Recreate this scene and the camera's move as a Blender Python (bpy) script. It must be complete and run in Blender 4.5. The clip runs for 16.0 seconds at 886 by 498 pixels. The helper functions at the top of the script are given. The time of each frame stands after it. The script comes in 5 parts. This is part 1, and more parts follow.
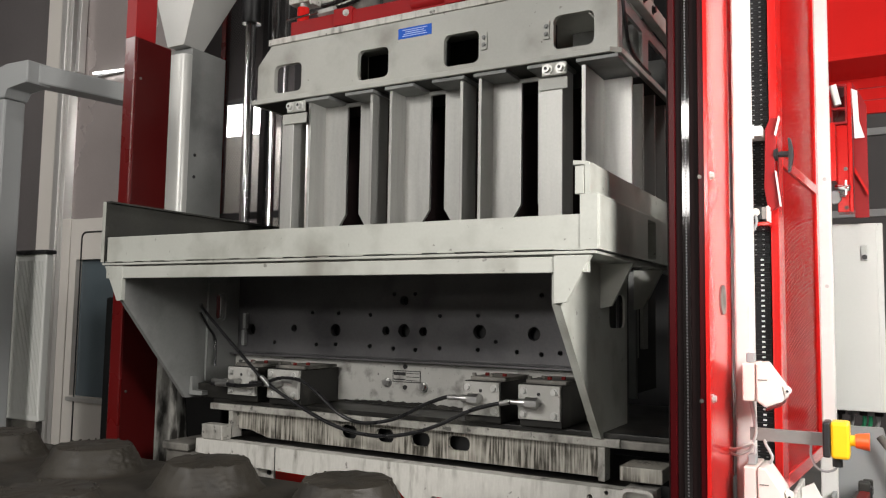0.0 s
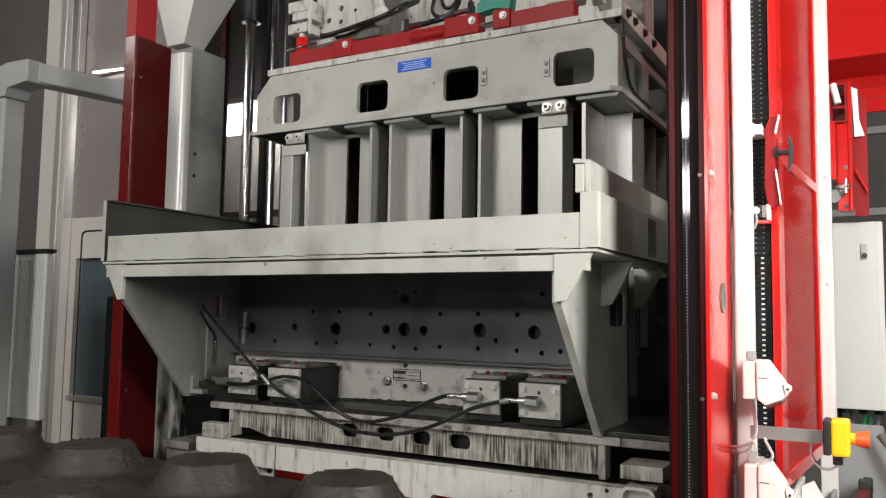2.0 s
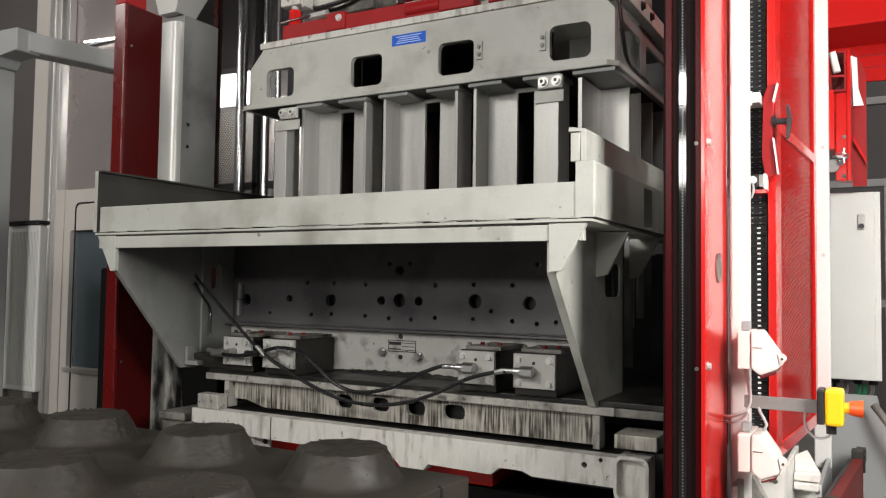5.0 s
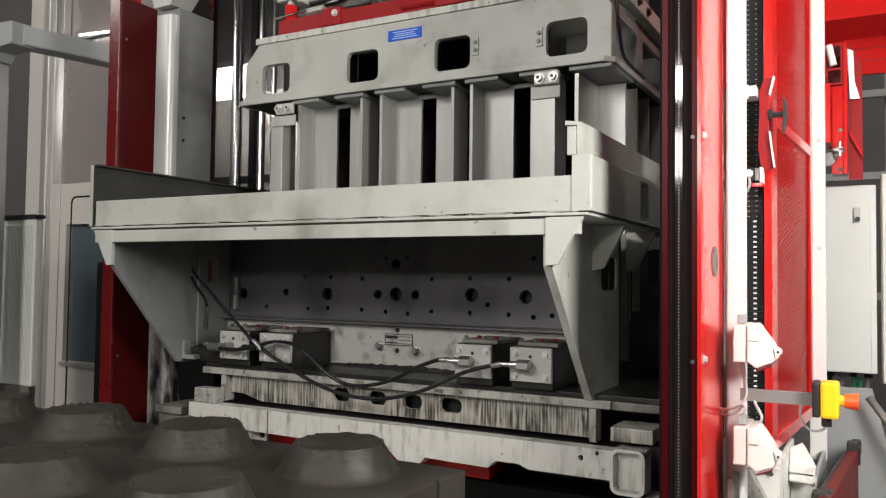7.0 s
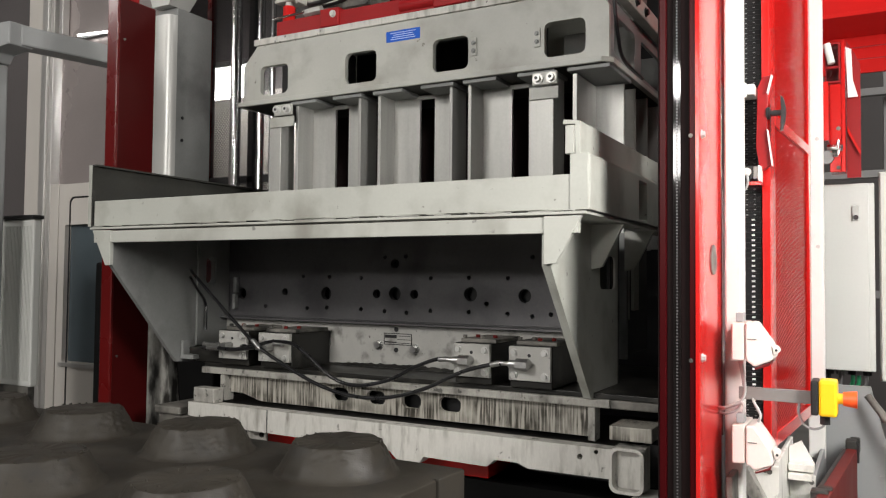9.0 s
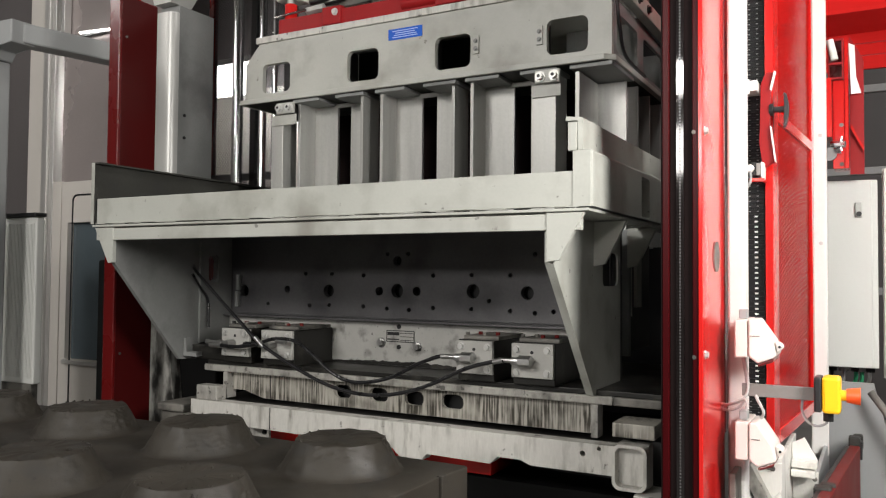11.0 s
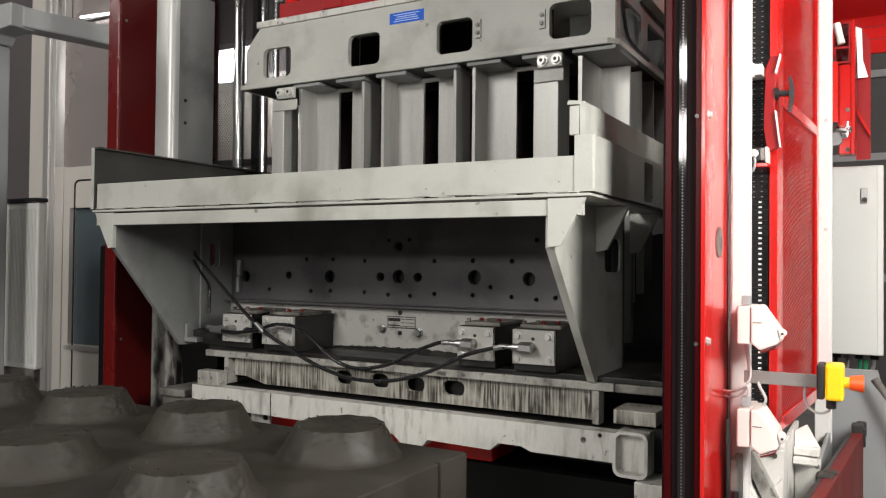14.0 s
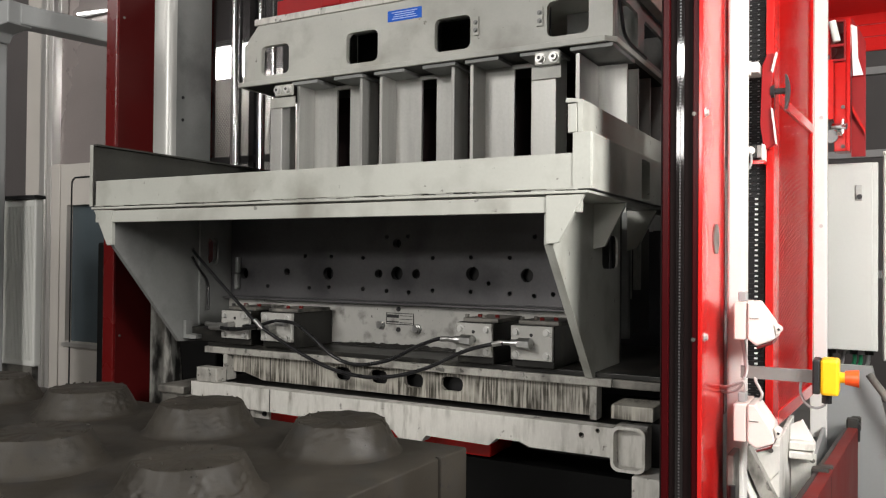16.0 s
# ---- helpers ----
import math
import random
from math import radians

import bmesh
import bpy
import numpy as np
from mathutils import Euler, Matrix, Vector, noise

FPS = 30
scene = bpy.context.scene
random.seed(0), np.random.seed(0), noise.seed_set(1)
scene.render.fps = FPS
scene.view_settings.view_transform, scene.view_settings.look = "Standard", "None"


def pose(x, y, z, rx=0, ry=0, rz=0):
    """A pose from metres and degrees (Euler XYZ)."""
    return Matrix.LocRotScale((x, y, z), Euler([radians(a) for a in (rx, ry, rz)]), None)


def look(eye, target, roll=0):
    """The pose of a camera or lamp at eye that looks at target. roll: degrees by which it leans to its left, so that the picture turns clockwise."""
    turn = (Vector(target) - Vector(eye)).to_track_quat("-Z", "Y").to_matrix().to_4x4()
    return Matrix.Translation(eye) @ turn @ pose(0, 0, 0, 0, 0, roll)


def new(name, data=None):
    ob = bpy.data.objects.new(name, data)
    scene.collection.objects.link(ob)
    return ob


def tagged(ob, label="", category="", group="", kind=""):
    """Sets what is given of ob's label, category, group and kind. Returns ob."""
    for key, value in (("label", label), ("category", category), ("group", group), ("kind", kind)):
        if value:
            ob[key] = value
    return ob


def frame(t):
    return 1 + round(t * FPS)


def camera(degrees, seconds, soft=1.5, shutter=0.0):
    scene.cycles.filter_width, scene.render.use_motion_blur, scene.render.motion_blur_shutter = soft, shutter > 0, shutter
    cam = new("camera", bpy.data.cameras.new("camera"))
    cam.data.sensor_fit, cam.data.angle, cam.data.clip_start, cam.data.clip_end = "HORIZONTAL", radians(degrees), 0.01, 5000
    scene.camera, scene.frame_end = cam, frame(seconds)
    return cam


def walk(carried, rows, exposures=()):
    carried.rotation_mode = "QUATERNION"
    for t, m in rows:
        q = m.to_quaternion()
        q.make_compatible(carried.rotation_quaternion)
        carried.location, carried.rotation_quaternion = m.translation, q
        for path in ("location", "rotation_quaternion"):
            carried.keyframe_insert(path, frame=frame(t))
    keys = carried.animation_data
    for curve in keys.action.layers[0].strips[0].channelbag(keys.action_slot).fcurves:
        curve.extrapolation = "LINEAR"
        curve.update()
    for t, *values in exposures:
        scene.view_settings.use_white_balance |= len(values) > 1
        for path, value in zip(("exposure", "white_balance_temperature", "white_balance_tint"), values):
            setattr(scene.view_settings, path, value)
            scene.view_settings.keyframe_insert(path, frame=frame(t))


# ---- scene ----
cam = camera(58.44, 16.0, soft=1.2)
PATH = [
    (0, pose(-0.0016, -0.0177, 1.5074, 94.709, -0.894, 29.131)),
    (0.5, pose(-0.0005, -0.0184, 1.5076, 94.719, -0.925, 29.136)),
    (1, pose(-0.005, -0.0165, 1.5066, 94.585, -0.91, 29.215)),
    (1.5, pose(-0.0052, -0.0185, 1.5083, 94.557, -0.83, 29.209)),
    (2, pose(-0.0028, -0.0193, 1.5054, 94.649, -0.859, 29.11)),
    (2.5, pose(-0.0019, -0.0143, 1.5037, 94.456, -0.888, 29.11)),
    (3, pose(-0.0038, -0.0063, 1.5012, 93.949, -0.828, 29.12)),
    (3.5, pose(-0.0039, -0.0014, 1.5018, 93.423, -0.847, 29.262)),
    (4, pose(-0.004, -0.0026, 1.4997, 93.104, -0.807, 29.2)),
    (6.5, pose(-0.0007, 0.0017, 1.4998, 92.292, -0.759, 28.68)),
    (7, pose(-0.0021, -0.0003, 1.5005, 92.217, -0.711, 28.719)),
    (7.5, pose(-0.0032, 0.0016, 1.5001, 92.307, -0.64, 28.603)),
    (8, pose(-0.0013, 0.0013, 1.4998, 92.282, -0.633, 28.547)),
    (8.5, pose(0.0002, -0.0006, 1.4996, 92.08, -0.629, 28.692)),
    (9, pose(0, 0, 1.5, 92.175, -0.553, 28.677)),
    (11.5, pose(-0.0035, 0.0001, 1.4994, 91.946, -0.489, 28.904)),
    (12, pose(-0.0057, 0.0019, 1.4993, 91.884, -0.498, 29)),
    (12.5, pose(-0.0041, 0.0048, 1.499, 91.328, -0.567, 28.896)),
    (13, pose(-0.0007, 0.0099, 1.4982, 91.156, -0.687, 28.767)),
    (13.5, pose(-0.0007, 0.0173, 1.494, 91.152, -0.683, 29.049)),
    (14, pose(-0, 0.0195, 1.4974, 91.001, -0.578, 29.155)),
    (14.5, pose(-0.0004, 0.0159, 1.4952, 90.887, -0.524, 29.01)),
    (15, pose(-0, 0.0157, 1.4953, 90.856, -0.424, 28.921)),
    (15.5, pose(-0.0008, 0.0112, 1.4978, 90.715, -0.402, 28.937)),
    (16, pose(-0.0019, 0.0036, 1.4973, 90.767, -0.521, 28.825)),
]
walk(cam, PATH, exposures=[(0.0, -0.40), (16.0, -0.40)])

# ---- world and lamps ----
hall_sky = bpy.data.worlds.new("hall_sky")
scene.world = hall_sky
hall_sky.use_nodes = True
hall_sky.node_tree.nodes["Background"].inputs[0].default_value = (0.05, 0.052, 0.055, 1)
hall_sky.node_tree.nodes["Background"].inputs[1].default_value = 0.12


def area_lamp(name, eye, target, sx, sy, watts, colour):
    d = bpy.data.lights.new(name, "AREA")
    d.shape, d.size, d.size_y, d.energy, d.color = "RECTANGLE", sx, sy, watts, colour
    ob = new(name, d)
    ob.matrix_world = look(eye, target)
    return ob


# (place, aim, width, height, watts)
LAMPS = [
    ((-2.3, -2.6, 3.6), (-1.5, 2.3, 1.6), 1.2, 0.8, 132),
    # fill added far behind the camera to lift the mould cavity
    ((-1.5, -5.2, 2.9), (-1.5, 2.3, 1.5), 1.6, 0.5, 120),
    ((0.95, 1.1, 2.2), (-0.3, 2.3, 1.4), 0.6, 0.9, 86),
    ((1.2, -1.8, 3.0), (-0.7, 2.0, 1.5), 0.6, 0.3, 30),
    # added to brighten the background past the cabinet
    ((2.4, 4.6, 4.8), (1.2, 7.5, 2.2), 1.2, 0.3, 190),
    # added to brighten the enclosure wall on the left
    ((-4.6, 0.2, 3.6), (-4.2, 2.9, 1.8), 1.2, 0.4, 22),
    ((-1.2, -2.0, 2.9), (-0.4, 1.8, 1.9), 0.06, 0.20, 8),
    # added overhead to lift the right flank of head and mould
    ((0.3, 2.3, 5.4), (-0.7, 2.5, 1.8), 0.5, 0.5, 65),
]
for eye, aim, sx, sy, watts in LAMPS:
    area_lamp("unseen_lamp", eye, aim, sx, sy, watts, (1.0, 0.965, 0.92))

# ---- materials ----
def material(name, base, rough=0.5, metal=0.0, vary=0.12, scale=6.0, dirt=None, dirt_amount=0.0, dirt_scale=3.0,
             stretch=(1, 1, 1), bump=0.02, grain=120.0, coat=0.0, rough_vary=0.12, sharp=0.12, emit=None, watts=0.0,
             specks=None, speck_scale=38.0, speck_at=0.68, gloss=0.5, patchy=0.0):
    """Paint or metal with tone at two scales, stains of a dirt colour, and a fine relief."""
    m = bpy.data.materials.new(name)
    m.use_nodes = True
    n, l = m.node_tree.nodes, m.node_tree.links
    b = n["Principled BSDF"]
    co = n.new("ShaderNodeTexCoord")
    geo = n.new("ShaderNodeNewGeometry")
    mp = n.new("ShaderNodeMapping")
    mp.inputs["Scale"].default_value = stretch
    l.new(geo.outputs["Position"], mp.inputs["Vector"])

    def tex(s, detail, src):
        t = n.new("ShaderNodeTexNoise")
        t.inputs["Scale"].default_value, t.inputs["Detail"].default_value = s, detail
        l.new(src, t.inputs["Vector"])
        return t.outputs["Fac"]

    big = tex(scale, 5, mp.outputs["Vector"])
    fine = tex(grain, 3, geo.outputs["Position"])
    mix = n.new("ShaderNodeMath")
    mix.operation = "MULTIPLY_ADD"
    l.new(fine, mix.inputs[0])
    mix.inputs[1].default_value = 0.35
    l.new(big, mix.inputs[2])
    ramp = n.new("ShaderNodeMapRange")
    l.new(mix.outputs[0], ramp.inputs["Value"])
    ramp.inputs["From Min"].default_value, ramp.inputs["From Max"].default_value = 0.35, 1.0
    ramp.inputs["To Min"].default_value, ramp.inputs["To Max"].default_value = 1 - vary, 1 + vary
    col = n.new("ShaderNodeMix")
    col.data_type, col.blend_type = "RGBA", "MULTIPLY"
    col.inputs["Factor"].default_value = 1
    col.inputs["A"].default_value = (*base, 1)
    l.new(ramp.outputs["Result"], col.inputs["B"])
    out = col.outputs["Result"]
    if dirt:
        d = tex(dirt_scale, 8, mp.outputs["Vector"])
        r2 = n.new("ShaderNodeMapRange")
        r2.inputs["From Min"].default_value = 0.62 - dirt_amount * 0.4
        r2.inputs["From Max"].default_value = 0.62 - dirt_amount * 0.4 + sharp
        l.new(d, r2.inputs["Value"])
        fac = r2.outputs["Result"]
        if patchy:
            pt = n.new("ShaderNodeMapRange")
            l.new(tex(patchy, 4, geo.outputs["Position"]), pt.inputs["Value"])
            pt.inputs["From Min"].default_value, pt.inputs["From Max"].default_value = 0.33, 0.55
            ml = n.new("ShaderNodeMath")
            ml.operation = "MULTIPLY"
            l.new(fac, ml.inputs[0]), l.new(pt.outputs["Result"], ml.inputs[1])
            fac = ml.outputs[0]
        c2 = n.new("ShaderNodeMix")
        c2.data_type = "RGBA"
        l.new(fac, c2.inputs["Factor"])
        l.new(out, c2.inputs["A"])
        c2.inputs["B"].default_value = (*dirt, 1)
        out = c2.outputs["Result"]
    if specks:
        sp = tex(speck_scale, 3, geo.outputs["Position"])
        r3 = n.new("ShaderNodeMapRange")
        r3.inputs["From Min"].default_value, r3.inputs["From Max"].default_value = speck_at, speck_at + 0.05
        r3.inputs["To Max"].default_value = 0.75
        l.new(sp, r3.inputs["Value"])
        c3 = n.new("ShaderNodeMix")
        c3.data_type = "RGBA"
        l.new(r3.outputs["Result"], c3.inputs["Factor"])
        l.new(out, c3.inputs["A"])
        c3.inputs["B"].default_value = (*specks, 1)
        out = c3.outputs["Result"]
    l.new(out, b.inputs["Base Color"])
    b.inputs["Metallic"].default_value = metal
    b.inputs["Specular IOR Level"].default_value = gloss
    rr = n.new("ShaderNodeMapRange")
    l.new(big, rr.inputs["Value"])
    rr.inputs["To Min"].default_value = max(0.03, rough - rough_vary)
    rr.inputs["To Max"].default_value = min(1.0, rough + rough_vary)
    l.new(rr.outputs["Result"], b.inputs["Roughness"])
    if coat:
        b.inputs["Coat Weight"].default_value, b.inputs["Coat Roughness"].default_value = coat, 0.12
    if bump:
        bp = n.new("ShaderNodeBump")
        bp.inputs["Strength"].default_value, bp.inputs["Distance"].default_value = 0.5, bump
        l.new(mix.outputs[0], bp.inputs["Height"])
        l.new(bp.outputs["Normal"], b.inputs["Normal"])
    if emit:
        b.inputs["Emission Color"].default_value, b.inputs["Emission Strength"].default_value = (*emit, 1), watts
    return m


GREY = material("grey_machine_paint", (0.46, 0.47, 0.43), 0.45, vary=0.10, scale=4, dirt=(0.20, 0.19, 0.16), dirt_amount=0.34, dirt_scale=6, sharp=0.35, patchy=3.0, bump=0.001, specks=(0.12, 0.11, 0.10), speck_at=0.70)
HEAD_GREY = material("head_grey_paint", (0.42, 0.425, 0.39), 0.45, vary=0.09, scale=5, dirt=(0.19, 0.18, 0.15), dirt_amount=0.34, dirt_scale=6, sharp=0.35, patchy=3.0, bump=0.001, specks=(0.12, 0.11, 0.09), speck_at=0.71)
# darker copy of the grey paint, mostly for parts in shade
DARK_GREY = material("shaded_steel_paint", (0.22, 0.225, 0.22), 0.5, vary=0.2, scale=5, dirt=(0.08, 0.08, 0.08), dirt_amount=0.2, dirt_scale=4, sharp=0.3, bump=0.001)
# oil-dark steel; the head underside and rear flank carry shade in it
OILY_DARK = material("oily_dark_steel", (0.034, 0.034, 0.03), 0.55, gloss=0.3, vary=0.4, scale=5, dirt=(0.03, 0.03, 0.03), dirt_amount=0.2, dirt_scale=6, sharp=0.25, bump=0.0008)
STEEL = material("worn_steel", (0.42, 0.42, 0.40), 0.42, metal=0.32, vary=0.16, scale=9, stretch=(3, 3, 0.3), dirt=(0.26, 0.25, 0.24), dirt_amount=0.1, dirt_scale=5, sharp=0.3, bump=0.0006)
PLATE = material("oiled_steel_plate", (0.15, 0.147, 0.152), 0.42, metal=0.55, vary=0.25, scale=4, dirt=(0.05, 0.05, 0.055), dirt_amount=0.2, dirt_scale=5, sharp=0.3, bump=0.001)
SHEET = material("bare_sheet_metal", (0.50, 0.50, 0.48), 0.36, metal=0.25, vary=0.06, scale=4, bump=0.0004)
CHROME = material("polished_steel", (0.75, 0.75, 0.75), 0.14, metal=1.0, vary=0.04, bump=0, rough_vary=0.05)
BOLT = material("zinc_bolt", (0.58, 0.58, 0.56), 0.42, metal=0.45, vary=0.1, scale=40, bump=0)
FITTING = material("plated_fitting", (0.42, 0.42, 0.41), 0.34, metal=0.9, vary=0.12, scale=60, bump=0)
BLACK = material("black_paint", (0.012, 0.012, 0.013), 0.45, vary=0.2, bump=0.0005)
# oil on clamps and table; on hole backing and return it stands for shade
OIL_SHADE_BLACK = material("oil_and_shade_black", (0.013, 0.0125, 0.011), 0.42, gloss=0.4, vary=0.4, scale=9, dirt=(0.05, 0.047, 0.04), dirt_amount=0.12, dirt_scale=14, sharp=0.15, bump=0.0008)
OILWHITE = material("white_plate_with_oil_blotches", (0.34, 0.335, 0.31), 0.45, vary=0.15, scale=6, dirt=(0.018, 0.017, 0.015), dirt_amount=0.44, dirt_scale=1.0, stretch=(16, 16, 6), sharp=0.14, bump=0.0008)
# column red darkened for the shaded face of the left column
DEEP_SHADED_RED = material("deep_shaded_red_gloss", (0.058, 0.005, 0.005), 0.3, gloss=0.2, vary=0.15, scale=4, bump=0, rough_vary=0.06)
# black for hollows that are merely dark
VOID_BLACK = material("void_black", (0.006, 0.006, 0.006), 0.7, gloss=0.08, vary=0.3, bump=0.0005)
MATT_BLACK = material("matt_black_paint", (0.010, 0.005, 0.005), 0.6, gloss=0.08, vary=0.2, bump=0.0003)
STANDWHITE = material("stained_white_paint", (0.74, 0.73, 0.69), 0.42, vary=0.06, scale=6, dirt=(0.30, 0.28, 0.24), dirt_amount=0.28, dirt_scale=1.0, stretch=(30, 30, 9), sharp=0.3, patchy=6.0, bump=0.0006, specks=(0.08, 0.07, 0.06), speck_scale=34, speck_at=0.70)
GLOSS_BLACK = material("gloss_black", (0.010, 0.008, 0.008), 0.06, vary=0.2, bump=0, rough_vary=0.02)
RUBBER = material("black_rubber_hose", (0.009, 0.009, 0.010), 0.3, vary=0.2, scale=30, bump=0.0006)
RED = material("red_gloss_paint", (0.56, 0.016, 0.014), 0.15, gloss=0.25, vary=0.06, scale=4, coat=0.2, bump=0.0003, rough_vary=0.05)
MID_RED = material("mid_red_paint", (0.30, 0.012, 0.014), 0.4, gloss=0.2, vary=0.1, scale=6, bump=0.0004)
DARK_RED = material("deep_red_paint", (0.11, 0.005, 0.005), 0.28, vary=0.10, scale=4, coat=0.3, bump=0.0003)
# the column red with the shade of its front put in
SHADED_RED = material("shaded_red_gloss", (0.04, 0.002, 0.003), 0.3, gloss=0.08, vary=0.1, scale=4, bump=0, rough_vary=0.05)
WHITE = material("white_paint", (0.80, 0.79, 0.76), 0.4, vary=0.05, scale=5, dirt=(0.45, 0.43, 0.38), dirt_amount=0.0, dirt_scale=6, sharp=0.3, bump=0.0005)
DRIP = material("white_paint_with_oil_runs", (0.44, 0.42, 0.37), 0.45, vary=0.12, scale=4, dirt=(0.045, 0.04, 0.03), dirt_amount=0.52, dirt_scale=1.0, stretch=(120, 120, 7), sharp=0.14, patchy=7.0, bump=0.0008)
BEDWHITE = material("chipped_white_paint", (0.54, 0.53, 0.495), 0.45, vary=0.08, scale=5, dirt=(0.20, 0.19, 0.165), dirt_amount=0.34, dirt_scale=1.0, stretch=(38, 38, 9), sharp=0.25, patchy=6.0, bump=0.0008, specks=(0.05, 0.045, 0.04), speck_scale=30, speck_at=0.67)
WORN = material("worn_grey_white_paint", (0.36, 0.35, 0.32), 0.5, vary=0.15, scale=6, dirt=(0.05, 0.045, 0.04), dirt_amount=0.40, dirt_scale=1.0, stretch=(30, 30, 14), sharp=0.3, patchy=7.0, bump=0.0008, specks=(0.04, 0.04, 0.035), speck_scale=40, speck_at=0.63)
GRIME = material("grimy_frame", (0.20, 0.19, 0.17), 0.6, vary=0.2, scale=5, dirt=(0.02, 0.02, 0.018), dirt_amount=0.45, dirt_scale=9, sharp=0.2, bump=0.002)
FACE = material("oily_light_face", (0.43, 0.425, 0.40), 0.42, vary=0.1, scale=12, dirt=(0.06, 0.055, 0.045), dirt_amount=0.22, dirt_scale=18, sharp=0.25, bump=0.0006, specks=(0.04, 0.035, 0.03), speck_scale=70, speck_at=0.69)
CONCRETE = material("fresh_wet_concrete", (0.032, 0.0275, 0.021), 0.58, gloss=0.45, vary=0.35, scale=9, dirt=(0.03, 0.028, 0.025), dirt_amount=0.25, dirt_scale=14, sharp=0.2, bump=0.0022, grain=300, rough_vary=0.38, specks=(0.02, 0.018, 0.016), speck_scale=60, speck_at=0.64)
CABINET = material("light_grey_enclosure", (0.62, 0.63, 0.60), 0.5, vary=0.04, scale=3, bump=0.0004)
DUCT = material("grey_plastic_duct", (0.30, 0.31, 0.31), 0.45, vary=0.06, scale=3, bump=0.0004)
WALLP = material("satin_wall_panel", (0.40, 0.355, 0.345), 0.26, metal=0.35, vary=0.10, scale=2, bump=0.0006)
BOUNCE_WALL = material("pale_bounce_wall", (0.52, 0.51, 0.48), 0.7, vary=0.1, scale=1.2, bump=0.002)
DARKWALL = material("dark_hall_wall", (0.11, 0.10, 0.10), 0.6, vary=0.2, scale=1.5, bump=0.002)
ALU = material("anodised_aluminium", (0.58, 0.57, 0.55), 0.42, metal=0.6, vary=0.05, bump=0)
DOORW = material("cream_door_paint", (0.60, 0.57, 0.53), 0.4, vary=0.05, scale=3, bump=0.0004)
GLASS = material("dark_door_glass", (0.09, 0.115, 0.13), 0.12, vary=0.1, bump=0, rough_vary=0.05)
FLOOR = material("concrete_floor", (0.30, 0.29, 0.275), 0.7, vary=0.2, scale=2, dirt=(0.235, 0.225, 0.21), dirt_amount=0.2, dirt_scale=3, sharp=0.3, bump=0.004)
BLUE = material("blue_label", (0.018, 0.11, 0.55), 0.5, gloss=0.2, vary=0.05, bump=0)
PALEBLUE = material("pale_print", (0.45, 0.58, 0.85), 0.5, vary=0.03, bump=0)
FADED = material("faded_red_paint", (0.13, 0.014, 0.012), 0.5, gloss=0.15, vary=0.2, scale=7, bump=0.0005)
YELLOW = material("yellow_plastic", (0.85, 0.50, 0.01), 0.35, vary=0.04, bump=0.0003)
ORANGE = material("orange_red_plastic", (0.85, 0.10, 0.02), 0.3, vary=0.04, bump=0)
TEAL = material("green_plastic", (0.01, 0.25, 0.18), 0.4, vary=0.06, bump=0)
CREAM = material("cream_plastic", (0.72, 0.66, 0.62), 0.4, vary=0.05, scale=8, bump=0.0004)
PAPER = material("white_paper", (0.85, 0.85, 0.83), 0.7, vary=0.03, bump=0)
TUBE = material("tube_glow", (0.9, 0.9, 0.9), 0.5, vary=0.01, bump=0, emit=(1.0, 0.98, 0.95), watts=6)
GLOW = material("lamp_diffuser", (0.9, 0.9, 0.9), 0.5, vary=0.01, bump=0, emit=(1.0, 0.98, 0.95), watts=38)
GREEN = material("green_cable", (0.02, 0.28, 0.12), 0.45, vary=0.06, bump=0)
BARSTEEL = material("grey_steel_bar", (0.26, 0.25, 0.24), 0.42, metal=0.4, vary=0.12, scale=9, stretch=(0.3, 1, 3), bump=0.0004)
LIGHTCABLE = material("light_grey_cable", (0.48, 0.48, 0.47), 0.4, vary=0.06, bump=0)
CABLE = material("grey_cable", (0.30, 0.30, 0.30), 0.5, vary=0.06, bump=0)


# ---- building helpers ----
BASE = {}


def thing(name, at, label, category, group="", kind=""):
    ob = new(name)
    ob.empty_display_size = 0.1
    ob.location = at
    BASE[ob.name] = Vector(at)
    return tagged(ob, label, category, group, kind)


def part(name, bm, mat, parent=None, label="", smooth=False):
    """Links a bmesh, built in world metres, as one mesh under a thing or a part."""
    base = BASE[parent.name] if parent else Vector((0, 0, 0))
    bmesh.ops.translate(bm, verts=bm.verts, vec=-base)
    bmesh.ops.recalc_face_normals(bm, faces=bm.faces)
    me = bpy.data.meshes.new(name)
    bm.to_mesh(me)
    bm.free()
    if smooth:
        for p in me.polygons:
            p.use_smooth = True
        me.set_sharp_from_angle(angle=radians(40))
    me.materials.append(mat)
    ob = new(name, me)
    ob.parent = parent
    BASE[ob.name] = base
    if label:
        ob["label"] = label
    return ob


def solid(name, bm, mat, label, category, group="", kind="", smooth=False):
    """A thing that is one mesh; its origin is moved to its base."""
    lo = Vector([min(v.co[i] for v in bm.verts) for i in range(3)])
    hi = Vector([max(v.co[i] for v in bm.verts) for i in range(3)])
    base = Vector(((lo.x + hi.x) / 2, (lo.y + hi.y) / 2, lo.z))
    bmesh.ops.translate(bm, verts=bm.verts, vec=-base)
    ob = part(name, bm, mat, None, "", smooth)
    ob.location = base
    BASE[ob.name] = base
    return tagged(ob, label, category, group, kind)


def bevel(bm, verts, r, seg=2):
    vs = set(verts)
    es = [e for e in bm.edges if e.verts[0] in vs and e.verts[1] in vs]
    bmesh.ops.bevel(bm, geom=es, offset=r, segments=seg, affect="EDGES", profile=0.5)


